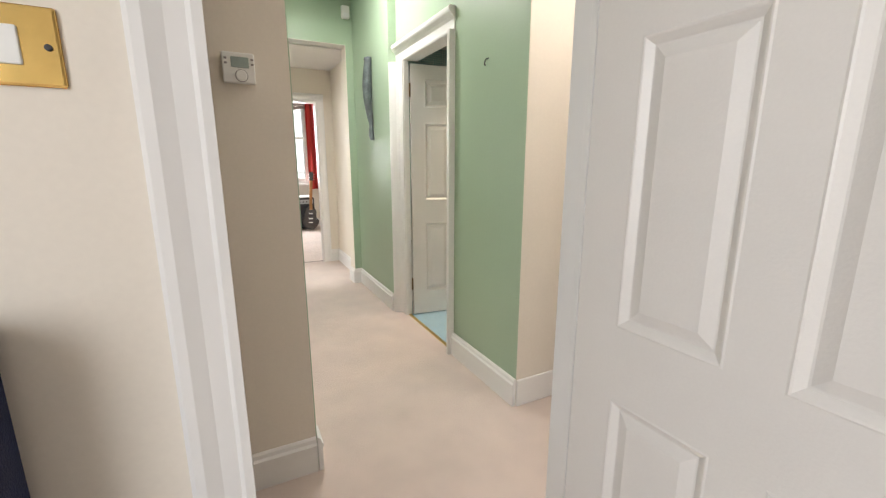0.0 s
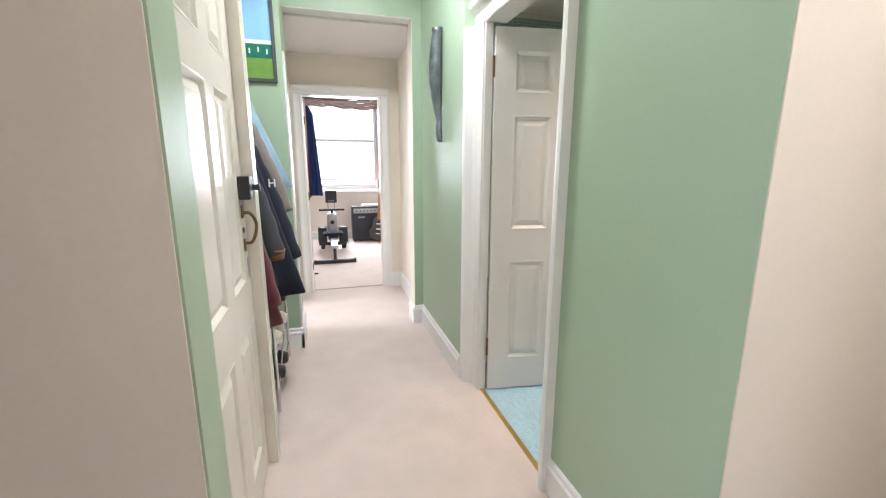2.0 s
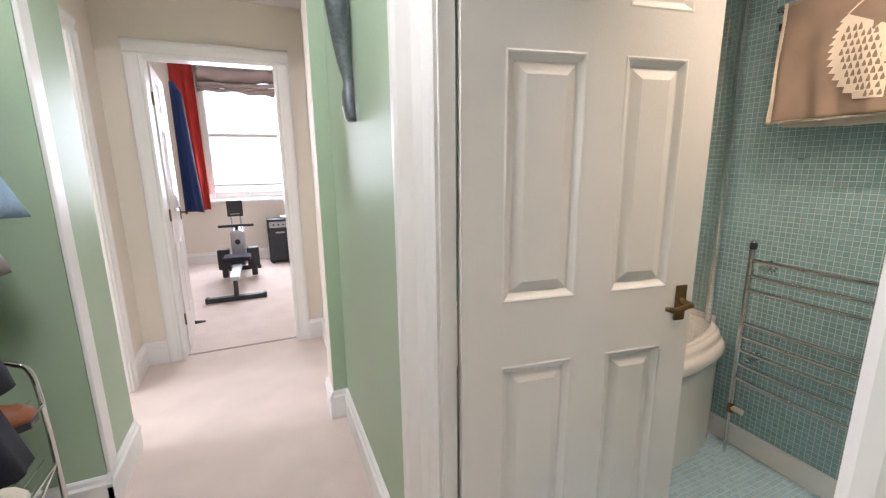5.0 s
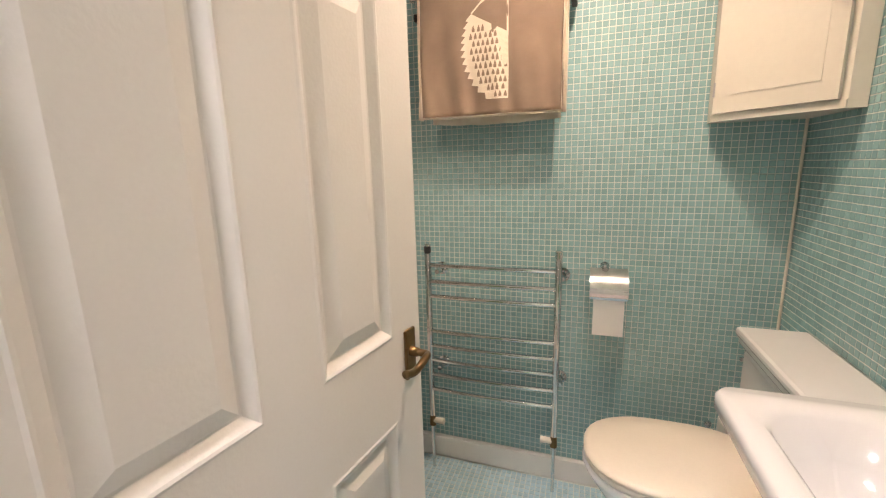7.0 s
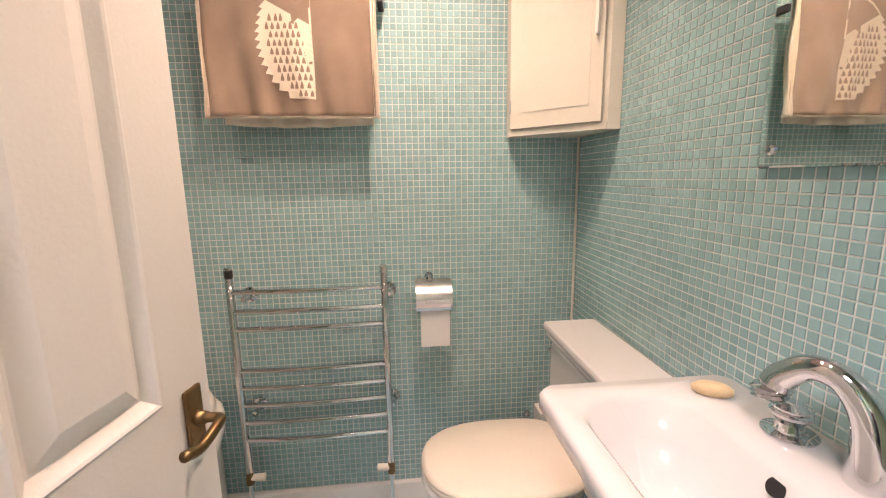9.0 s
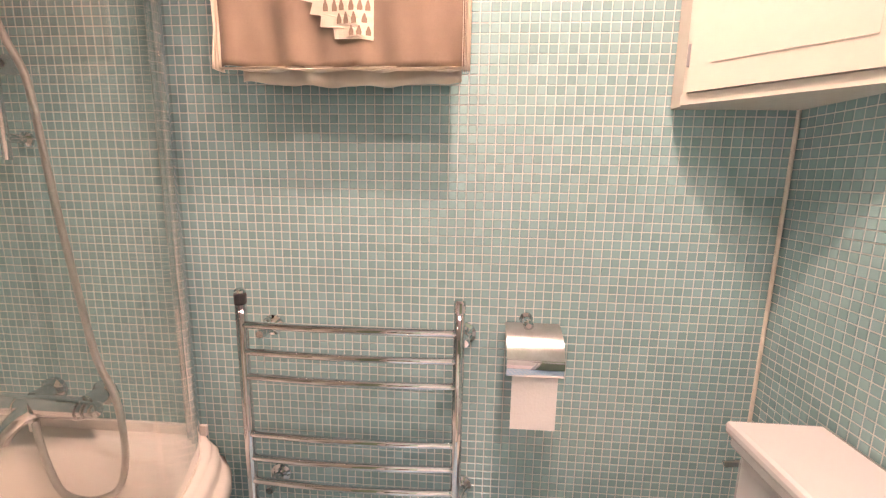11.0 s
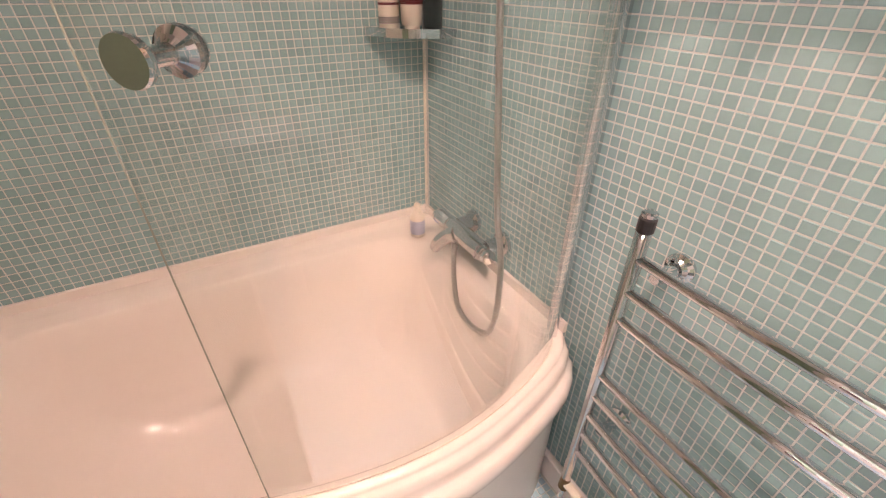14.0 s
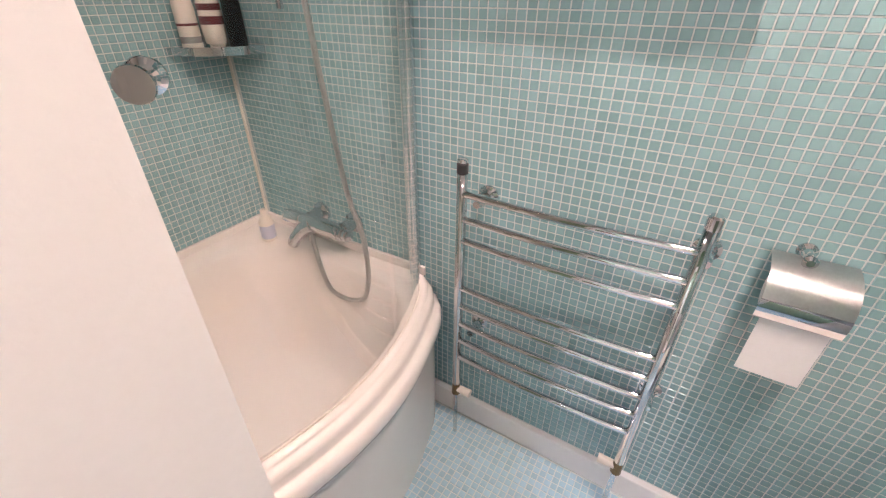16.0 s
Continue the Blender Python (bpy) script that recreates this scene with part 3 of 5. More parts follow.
fish()
tagged(part("wall_hook", tube(curve_points([(1.478, 1.997, 1.765), (1.462, 1.997, 1.758), (1.455, 1.997, 1.74), (1.460, 1.997, 1.728), (1.452, 1.997, 1.735)], 4), 0.0035, 8), BLACK), "small black hook screwed into the green wall", "hook")


def alarm():
    t = thing("alarm_sensor", 1.413, 4.275, 2.60, 0, "white corner motion sensor below the ceiling", "sensor")
    part("case", boxes((-0.105, -0.03, -0.06, -0.012, -0.05, 0.06), bevel=0.012), PLASTIC, t)
    part("lens", boxes((-0.095, -0.04, -0.064, -0.05, -0.042, -0.005), bevel=0.005), PAPER, t)
    part("bracket", boxes((-0.085, -0.05, -0.02, 0.0, -0.03, 0.03), bevel=0.004), PLASTIC, t)
    return t


alarm()
# Fitting for the added hall and lobby lights, always out of view.
def flush_light(x, y):
    t = thing("added_ceiling_light", x, y, TOP, 0, "round flush white ceiling light, unseen, added to brighten hall and lobby", "ceiling light", "flush ceiling lights")
    part("base", lathe(bmesh.new(), [(0.16, -0.02), (0.16, 0.0)], 32), PLASTIC, t)
    part("diffuser", lathe(bmesh.new(), [(0.10, -0.06), (0.14, -0.05), (0.155, -0.02)], 32), LAMPGLOW, t, "glowing opal diffuser", smooth=True)


for _x, _y in FLUSH:
    flush_light(_x, _y)


# ---- bathroom ----
def front(x):
    """The front edge of the bath's rim along the room."""
    wide = 0.50 if x < 2.60 else 0.46
    return 3.435 - 0.168 * math.exp(-((x - 2.60) / wide) ** 2) + 0.035 * max(0.0, (x - 2.90) / 0.11) ** 2


def bath():
    t = thing("bathtub", 2.3, 3.8, 0, 0, "white acrylic P-shaped shower bath against mosaic walls", "bathtub")
    cx, cy, n = 2.3, 3.78, 112

    def ring(inset, z, r):
        pts = []
        for k in range(n):
            a = 2 * math.pi * k / n
            lo, hi = 0.0, 1.4
            for _ in range(26):
                m = (lo + hi) / 2
                x, y = cx + m * math.cos(a), cy + m * math.sin(a)
                i = inset if isinstance(inset, tuple) else (inset,) * 4
                d = sorted((x - 1.584 - i[0], 3.006 - x - i[1], y - front(min(max(x, 1.58), 3.01)) - i[2], 4.168 - y - i[3]))
                ok = d[0] >= 0 and (d[0] >= r or d[1] >= r or (r - d[0]) ** 2 + (r - d[1]) ** 2 <= r * r)
                lo, hi = (m, hi) if ok else (lo, m)
            pts.append((x - 2.3, y - 3.8, z))
        return pts

    rim = ((0.020, 0.435), (0.004, 0.444), (0.0, 0.456), (0.0, 0.476), (0.004, 0.489), (0.012, 0.497), (0.022, 0.500), (0.026, 0.504), (0.027, 0.520), (0.031, 0.530), (0.038, 0.537), (0.044, 0.539), (0.047, 0.543), (0.050, 0.549), (0.060, 0.550))
    loops = [ring((0, 0, o, 0), z, 0.025) for o, z in rim] + [ring((0.012, 0.012, 0.061, 0.012), 0.5502, 0.03), ring((0.052, 0.044, 0.068, 0.052), 0.549, 0.07), ring((0.06, 0.05, 0.072, 0.06), 0.547, 0.08), ring((0.066, 0.056, 0.078, 0.066), 0.542, 0.09), ring((0.11, 0.075, 0.086, 0.085), 0.539, 0.14), ring((0.12, 0.085, 0.094, 0.095), 0.528, 0.16), ring((0.14, 0.105, 0.104, 0.105), 0.46, 0.18), ring((0.2, 0.13, 0.118, 0.12), 0.34, 0.2), ring((0.26, 0.16, 0.138, 0.14), 0.23, 0.2), ring((0.31, 0.19, 0.17, 0.17), 0.165, 0.2), ring((0.37, 0.24, 0.22, 0.23), 0.14, 0.18), ring((0.5, 0.42, 0.33, 0.33), 0.132, 0.05)]
    part("shell", loft(bmesh.new(), loops, cap=(False, True)), ACRYLIC, t, smooth=True)
    bm = bmesh.new()
    xs = [1.586 + k * (2.975 - 1.586) / 60 for k in range(61)]
    outer = [[(x - 2.3, front(x) + o - 3.8, z) for x in xs] for o, z in ((0.026, 0.0), (0.026, 0.40), (0.018, 0.445), (0.040, 0.445), (0.040, 0.0))]
    rings = [[bm.verts.new(p) for p in row] for row in outer]
    for a, b in zip(rings, rings[1:]):
        for k in range(60):
            bm.faces.new((a[k], a[k + 1], b[k + 1], b[k]))
    part("front_panel", bm, ACRYLIC, t, "curved white bath panel", smooth=True)
    return t


bath()


def screen():
    t = thing("bath_screen", 2.985, 3.45, 0.55, 0, "curved clear glass bath screen with a chrome knob", "shower screen")
    xs = [2.962 - k * (2.962 - 2.315) / 72 for k in range(73)]

    def edge(o, z):
        return [(x - 2.985, front(x) + 0.062 + o - 3.45 + 0.02 * max(0, (x - 2.8) / 0.17) ** 2, z) for x in xs]
    a, b = edge(0, 0.006), edge(0.006, 0.006)
    loop = a + b[::-1]
    bm = loft(bmesh.new(), [[(x, y, z) for x, y, z in loop], [(x, y, 1.42) for x, y, z in loop]])
    pane = part("pane", bm, GLASS, t, smooth=True)
    pane.data.set_sharp_from_angle(angle=radians(30))
    pane.visible_shadow = False
    bm = bmesh.new()
    seal = edge(0.003, 0.004)
    sweep(bm, seal, 0.0035, 8)
    part("bottom_seal", bm, CAULK, t, smooth=True)
    bm = tube([(-0.014, 0.000, 0.0), (-0.014, 0.000, 1.44)], 0.012, 18)
    part("hinge_post", bm, CHROME, t, smooth=True)
    bm = boxes((-0.010, 0.024, 0.006, 0.030, 0.0, 1.44), bevel=0.003)
    part("wall_profile", bm, CHROME, t)
    kx = 2.383
    ky = front(kx) + 0.062 - 3.45
    bm = lathe(bmesh.new(), [(0.019, 0.0), (0.019, 0.006), (0.013, 0.010), (0.008, 0.014), (0.0075, 0.034), (0.011, 0.042), (0.0175, 0.046), (0.0185, 0.051), (0.0175, 0.054)], 36, pose(kx - 2.985, ky, 0.662, 90, 0, -40))
    part("knob", bm, CHROME, t, smooth=False)
    bm = lathe(bmesh.new(), [(0.019, 0.0), (0.019, 0.006), (0.012, 0.010)], 28, pose(kx - 2.985, ky + 0.006, 0.662, -90, 0, -14))
    part("knob_back", bm, CHROME, t)
    ex = 2.314
    ey = front(ex) + 0.062 - 3.45
    part("pane_edge", boxes((ex - 2.985 - 0.001, ex - 2.985 + 0.0006, ey + 0.001, ey + 0.0042, 0.006, 1.42)), mat("polished_glass_edge", (0.27, 0.31, 0.26), 0.25, vary=0.1, scale=20), t, "grey-green polished glass edge")
    return t


screen()


def towel_rail():
    t = thing("heated_towel_rail", 2.922, 3.03, 0, 0, "chrome ladder heated towel rail with eight bars", "towel rail")
    y0, y1 = 0.246, -0.246
    for y in (y0, y1):
        bm = bmesh.new()
        sweep(bm, [(0, y, 0.245), (0, y, 0.958)], 0.0125, 18)
        post = part("post", bm, CHROME, t, smooth=True)
        cap = lathe(bmesh.new(), [(0.0135, 0), (0.0135, 0.022), (0.010, 0.026)], 18, Matrix.Translation((0, y, 0.942)))
        part("post_cap", cap, BLACK if y > 0 else CHROME, post)
        if y > 0:
            part("cap_disc", lathe(bmesh.new(), [(0.0125, 0.0255), (0.0125, 0.031), (0.009, 0.0335), (0.006, 0.0325)], 18, Matrix.Translation((0, y, 0.942))), CHROME, post, "small chrome cap disc")
    for z in (0.893, 0.828, 0.768, 0.622, 0.560, 0.498, 0.434, 0.368):
        pts = [(-0.010 * math.sin(math.pi * k / 28) - 0.002, y0 + (y1 - y0) * k / 28, z) for k in range(29)]
        part("bar", sweep(bmesh.new(), pts, 0.0085, 14), CHROME, t, smooth=True)
    for y in (y0 - 0.03, y1 - 0.012):
        for z in (0.862, 0.452):
            bm = lathe(bmesh.new(), [(0.026, 0), (0.026, 0.006), (0.018, 0.010), (0.012, 0.016), (0.012, 0.06), (0.009, 0.07)], 24, pose(0.086, y, z, 0, -90, 0))
            part("bracket", bm, CHROME, t, smooth=False)
    for y, s in ((y0, -1), (y1, 1)):
        bm = tube([(0, y, 0.245), (0, y, 0.20)], [0.012, 0.014], 14)
        valve = part("valve", bm, OLDBRASS, t, "dull brass radiator valve")
        part("valve_head", tube([(0, y, 0.222), (0, y + s * 0.05, 0.222)], [0.011, 0.013], 14), CREAMPLASTIC, valve, "cream plastic valve cap")
        part("pipe", tube([(0, y, 0.20), (0, y, 0.0)], 0.007, 12), CHROME, valve)
    return t


towel_rail()


def paper_holder():
    t = thing("toilet_roll_holder", 3.01, 2.617, 0.85, 0, "chrome toilet roll holder with hinged flap on the tiles", "toilet roll holder")
    part("rose", lathe(bmesh.new(), [(0.016, 0), (0.016, 0.004), (0.010, 0.012), (0.009, 0.035), (0.012, 0.045), (0.006, 0.05)], 20, pose(0, 0.012, 0.052, 0, -90, 0)), CHROME, t, smooth=False)
    pts = [(-0.012, 0.046), (-0.03, 0.045), (-0.05, 0.041), (-0.068, 0.034), (-0.083, 0.022), (-0.093, 0.007), (-0.0975, -0.008)]
    flap = part("flap", loft(bmesh.new(), [[(x, y, z) for x, z in pts] + [(x + 0.002, y, z - 0.001) for x, z in pts[::-1]] for y in (0.062, -0.062)]), BRUSHED, t, "brushed chrome flap", smooth=True)
    low = [(-0.0985, -0.0085), (-0.100, -0.014), (-0.100, -0.030), (-0.0975, -0.046)]
    lip = part("flap_lip", loft(bmesh.new(), [[(x, y, z) for x, z in low] + [(x + 0.002, y, z) for x, z in low[::-1]] for y in (0.062, -0.062)]), CHROME, t, "mirror-bright lower lip", smooth=True)
    for ob in (flap, lip):
        ob.data.set_sharp_from_angle(angle=radians(40))
    part("paper_roll", tube([(-0.052, 0.05, -0.02), (-0.052, -0.05, -0.02)], 0.034, 28), PAPER, t, "white paper roll")
    part("paper_sheet", boxes((-0.088, -0.0865, -0.052, 0.048, -0.178, -0.02)), PAPER, t, "hanging sheet of white paper")
    return t


paper_holder()


def toilet():
    t = thing("toilet", 2.68, 2.09, 0, 0, "white close-coupled toilet with a closed cream seat", "toilet")

    def oval(cy, rx, ry, z, n=40, cx=-0.02, sq=2.3):
        pts = []
        for k in range(n):
            a = 2 * math.pi * k / n
            c, s = math.cos(a), math.sin(a)
            back = 2.3 + (1.6 if s < 0 else 0)
            pts.append((cx + rx * abs(c) ** (2 / back) * (1 if c > 0 else -1), cy + ry * abs(s) ** (2 / back) * (1 if s > 0 else -1), z))
        return pts
    loops = [oval(0.30, 0.11, 0.17, 0.0), oval(0.30, 0.105, 0.165, 0.03), oval(0.30, 0.10, 0.16, 0.16), oval(0.33, 0.13, 0.20, 0.28), oval(0.36, 0.172, 0.225, 0.37), oval(0.365, 0.178, 0.23, 0.39), oval(0.365, 0.175, 0.225, 0.397)]
    part("pan", loft(bmesh.new(), loops), CERAMIC, t, smooth=True)
    loops = [oval(0.36, 0.168, 0.222, 0.399), oval(0.36, 0.175, 0.228, 0.402), oval(0.36, 0.177, 0.230, 0.412), oval(0.36, 0.174, 0.227, 0.417)]
    part("seat", loft(bmesh.new(), loops), CREAMPLASTIC, t, "cream seat ring", smooth=True)
    loops = [oval(0.36, 0.174, 0.227, 0.419), oval(0.36, 0.179, 0.232, 0.423), oval(0.36, 0.179, 0.232, 0.431), oval(0.36, 0.166, 0.22, 0.440), oval(0.365, 0.09, 0.12, 0.444)]
    part("lid", loft(bmesh.new(), loops), CREAMPLASTIC, t, "closed cream seat lid", smooth=True)
    part("cistern", boxes((-0.30, 0.125, 0.012, 0.165, 0.395, 0.735), bevel=0.02), CERAMIC, t)
    bm = boxes((-0.318, 0.142, 0.004, 0.183, 0.757, 0.785), bevel=0.010)
    boxes_in = boxes((-0.308, 0.133, 0.008, 0.174, 0.735, 0.760), bevel=0.006)
    part("lid_moulding", boxes_in, CERAMIC, t)
    part("cistern_lid", bm, CERAMIC, t)
    part("flush_lever", tube([(0.15, 0.10, 0.68), (0.17, 0.10, 0.675), (0.175, 0.15, 0.665)], 0.007, 10), CHROME, t)
    return t


toilet()


def basin():
    t = thing("washbasin", 2.06, 2.09, 0, 0, "white ceramic pedestal washbasin with a chrome tap", "washbasin")
    n = 64

    def rr(x0, x1, y0, y1, r, z):
        pts = []
        for cx, cy, a0 in ((x1 - r, y1 - r, 0), (x0 + r, y1 - r, 90), (x0 + r, y0 + r, 180), (x1 - r, y0 + r, 270)):
            for k in range(n // 4):
                a = radians(a0 + 90 * k / (n // 4 - 1))
                pts.append((cx + r * math.cos(a), cy + r * math.sin(a), z))
        return pts
    x0, x1, y0, y1, up = -0.30, 0.225, 0.003, 0.383, 0.028
    rows = [((0.12, 0.12, 0.0, 0.16), 0.06, 0.62), ((0.06, 0.06, 0, 0.07), 0.06, 0.70), ((0.02, 0.02, 0, 0.018), 0.04, 0.77), ((0.012, 0.012, 0, 0.012), 0.035, 0.782), ((0.012, 0.012, 0, 0.012), 0.035, 0.79), ((0, 0, 0, 0), 0.03, 0.798), ((0, 0, 0, 0), 0.03, 0.822), ((0.006, 0.006, 0, 0.006), 0.028, 0.830), ((0.05, 0.05, 0.125, 0.04), 0.07, 0.830), ((0.062, 0.062, 0.138, 0.05), 0.075, 0.822), ((0.09, 0.09, 0.152, 0.064), 0.085, 0.77), ((0.13, 0.13, 0.175, 0.085), 0.06, 0.715), ((0.22, 0.22, 0.2, 0.12), 0.025, 0.705)]
    loops = [rr(x0 + a, x1 - b, y0 + c, y1 - d, r, z + up) for (a, b, c, d), r, z in rows]
    part("bowl", loft(bmesh.new(), loops), CERAMIC, t, smooth=True)
    part("pedestal", loft(bmesh.new(), [rr(-0.12, 0.07, 0.03, 0.2, 0.05, 0.0), rr(-0.10, 0.05, 0.04, 0.18, 0.05, 0.1), rr(-0.105, 0.055, 0.03, 0.19, 0.05, 0.66)]), CERAMIC, t, smooth=True)
    pts = curve_points([(-0.078, 0.046, 0.855), (-0.076, 0.047, 0.900), (-0.066, 0.052, 0.948), (-0.038, 0.062, 0.982), (-0.004, 0.072, 0.984), (0.026, 0.080, 0.958), (0.034, 0.083, 0.940)], 7)
    spout = part("tap_spout", tube(pts, [0.031 - 0.013 * min(1, k / 20) + 0.004 * max(0, (k - 28) / 14) for k in range(len(pts))], 20), CHROME, t, "swan-neck chrome spout", smooth=True)
    part("spout_ring", lathe(bmesh.new(), [(0.020, 0.0), (0.026, 0.003), (0.021, 0.007), (0.027, 0.010), (0.021, 0.014), (0.027, 0.017), (0.022, 0.022)], 24, pose(0.036, 0.084, 0.918, 0, 12, 0)), CHROME, spout, "ribbed chrome spout end")
    for tx in (0.034, -0.19):
        bm = lathe(bmesh.new(), [(0.036, 0), (0.036, 0.004), (0.020, 0.007), (0.017, 0.02), (0.026, 0.032), (0.028, 0.037), (0.024, 0.040), (0.026, 0.046), (0.012, 0.052)], 28, Matrix.Translation((tx, 0.05, 0.857)))
        part("tap_handle", bm, CHROME, t, "chrome tap head", smooth=False)
    part("overflow", lathe(bmesh.new(), [(0.013, 0), (0.013, 0.004)], 18, pose(-0.045, 0.143, 0.838, -58)), BLACK, t, "dark overflow hole")
    return t


basin()
bm = loft(bmesh.new(), [[(2.212 + 0.018 * math.cos(a) * k + 0.012 * math.sin(a) * k, 2.172 + 0.030 * math.sin(a) * k, z) for a in (2 * math.pi * j / 20 for j in range(20))] for k, z in ((0.75, 0.858), (1, 0.864), (1, 0.872), (0.7, 0.879))])
tagged(part("soap_bar", bm, SOAP, smooth=True), "used cream soap bar on the washbasin", "soap")


def cabinet():
    """A wall cabinet set across the corner."""
    t = thing("corner_cabinet", 2.852, 2.232, 1.377, 0, "cream painted corner wall cabinet with one door", "cabinet")
    a, b = Vector((2.962, 2.352)), Vector((2.735, 2.094))
    pts = [(3.008, 2.092), (3.008, 2.352), (2.962, 2.352), (2.735, 2.13), (2.735, 2.092)]
    bm = loft(bmesh.new(), [[(x - 2.852, y - 2.232, z) for x, y in pts] for z in (0, 0.012, 0.60)])
    part("body", bm, OLDWHITE, t)
    a, b = Vector((2.962, 2.352, 0)), Vector((2.735, 2.13, 0))
    u = (b - a).normalized()
    nrm = Vector((u.y, -u.x, 0))
    if nrm.y < 0:
        nrm = -nrm
    w = (b - a).length

    def slab(u0, u1, z0, z1, o0, o1):
        base = a - Vector((2.852, 2.232, 0))
        bm = bmesh.new()
        loft(bm, [[tuple(base + u * uu + nrm * oo + Vector((0, 0, z))) for uu, oo in ((u0, o0), (u1, o0), (u1, o1), (u0, o1))] for z in (z0, z1)])
        return bm
    d = part("door", slab(0.012, w - 0.014, 0.022, 0.585, 0.002, 0.016), OLDWHITE, t)
    part("door_panel", slab(0.05, w - 0.05, 0.07, 0.54, 0.0145, 0.018), OLDWHITE, d)
    part("door_handle", slab(w - 0.034, w - 0.026, 0.25, 0.35, 0.016, 0.034), PLASTIC, d, "slim white bow handle")
    part("hinge", slab(0.008, 0.013, 0.07, 0.11, 0.004, 0.018), SILVER, d)
    part("hinge", slab(0.008, 0.013, 0.47, 0.51, 0.004, 0.018), SILVER, d)
    part("bottom_rail", slab(0.0, w, 0.0, 0.02, 0.0, 0.008), OLDWHITE, t)
    return t


cabinet()


def mirror():
    t = thing("bathroom_mirror", 2.0, 2.09, 1.255, 0, "frameless wall mirror with chrome screw caps", "mirror")
    part("glass", boxes((-0.25, 0.25, 0.004, 0.010, 0.0, 0.62), bevel=0.004), MIRROR, t)
    for x in (-0.225, 0.225):
        for z in (0.03, 0.59):
            part("screw_cap", lathe(bmesh.new(), [(0.009, 0), (0.009, 0.003), (0.005, 0.006)], 18, pose(x, 0.010, z, -90)), CHROME, t)
    return t


mirror()


def hung_towel():
    t = thing("bath_towel", 2.95, 3.027, 1.43, 0, "brown printed towel folded over a wall rail", "towel")
    nu, nv = 40, 30

    def fold(u, v, o):
        return -0.030 - o - 0.006 * math.sin(u * 9 + v * 2) * (1 - v) - 0.010 * (1 - v) * math.sin(u * 4.0 + 1) ** 2 - 0.005 * (1 - v) ** 2 * math.sin(u * 15 + 5 * v) - 0.004 * math.sin(u * 5 - v * 9 + 1.3 * math.sin(u * 3))

    def sheet(y0, y1, z0, z1, o, material, name, label=""):
        bm = bmesh.new()
        g = {}
        for s in (0, 1):
            for i in range(nu + 1):
                for j in range(nv + 1):
                    u, v = i / nu, j / nv
                    sag = 0.0 if name != "back_fold" else 0.008 * math.sin(u * math.pi) * (1 - v)
                    g[s, i, j] = bm.verts.new((fold(u * 3, v, o) + s * 0.004, y0 + (y1 - y0) * u, z0 + (z1 - z0) * v - sag))
        for s in (0, 1):
            for i in range(nu):
                for j in range(nv):
                    bm.faces.new((g[s, i, j], g[s, i + 1, j], g[s, i + 1, j + 1], g[s, i, j + 1]))
        for i in range(nu):
            for j in (0, nv):
                bm.faces.new((g[0, i, j], g[0, i + 1, j], g[1, i + 1, j], g[1, i, j]))
        for j in range(nv):
            for i in (0, nu):
                bm.faces.new((g[0, i, j], g[0, i, j + 1], g[1, i, j + 1], g[1, i, j]))
        return part(name, bm, material, t, label, smooth=True)
    sheet(0.215, -0.235, -0.015, 0.40, -0.02, TOWELWHITE, "back_fold", "pale reverse of the folded towel")
    sheet(0.244, -0.242, 0.008, 0.42, 0.006, TOWEL, "front_fold")
    for name, y0, y1, z0, z1 in (("side_hem", 0.252, 0.244, 0.0, 0.42), ("side_hem", -0.236, -0.252, 0.0, 0.42), ("bottom_hem", 0.244, -0.236, 0.0, 0.009)):
        sheet(y0, y1, z0, z1, 0.0105, TOWELWHITE, name, "cream hem")
    # a printed half-oval motif: a pale ragged patch with rows of brown flecks

    def out(y, z, o):
        u, v = (0.244 - y) / 0.486 * 3, z / 0.42
        return -0.036 - 0.006 * math.sin(u * 9 + v * 2) * (1 - v) - 0.010 * (1 - v) * math.sin(u * 4.0 + 1) ** 2 - 0.005 * (1 - v) ** 2 * math.sin(u * 15 + 5 * v) - 0.004 * math.sin(u * 5 - v * 9 + 1.3 * math.sin(u * 3)) - o
    rr = random.Random(4)
    left, right = [], []
    for k in range(25):
        z, zr = 0.056 + 0.275 * k / 24, 0.056 + 0.205 * k / 24
        bulge = 0.148 * math.sqrt(max(0.0, 1 - ((z - 0.235) / 0.185) ** 2))
        left.append((-0.062 + bulge + (0.012 if k % 2 else -0.002), z - (0.008 if k % 2 else 0)))
        right.append((-0.064, zr))
    bm = bmesh.new()
    g = []
    for (a, z), (b, zb) in zip(left, right):
        g.append([bm.verts.new((out(b + (a - b) * q / 8, z, 0.0045), b + (a - b) * q / 8, zb + (z - zb) * q / 8)) for q in range(9)])
    for p, q in zip(g, g[1:]):
        for k in range(8):
            bm.faces.new((p[k], p[k + 1], q[k + 1], q[k]))
    for o in (0.0045,):
        tip = [(0.062, 0.328), (0.03, 0.358), (-0.015, 0.383), (-0.064, 0.398)]
        for (y0, z0), (y1, z1) in zip(tip, tip[1:]):
            vs = [bm.verts.new((out(y, z, o), y, z + d)) for y, z, d in ((y0, z0, 0), (y1, z1, 0), (y1, z1, 0.007), (y0, z0, 0.007))]
            bm.faces.new(vs)
        vs = [bm.verts.new((out(y, z, o), y, z)) for y, z in ((-0.064, 0.25), (-0.058, 0.25), (-0.058, 0.398), (-0.064, 0.398))]
        bm.faces.new(vs)
    part("print", bm, TOWELWHITE, t, "cream half-oval print")
    bm = bmesh.new()
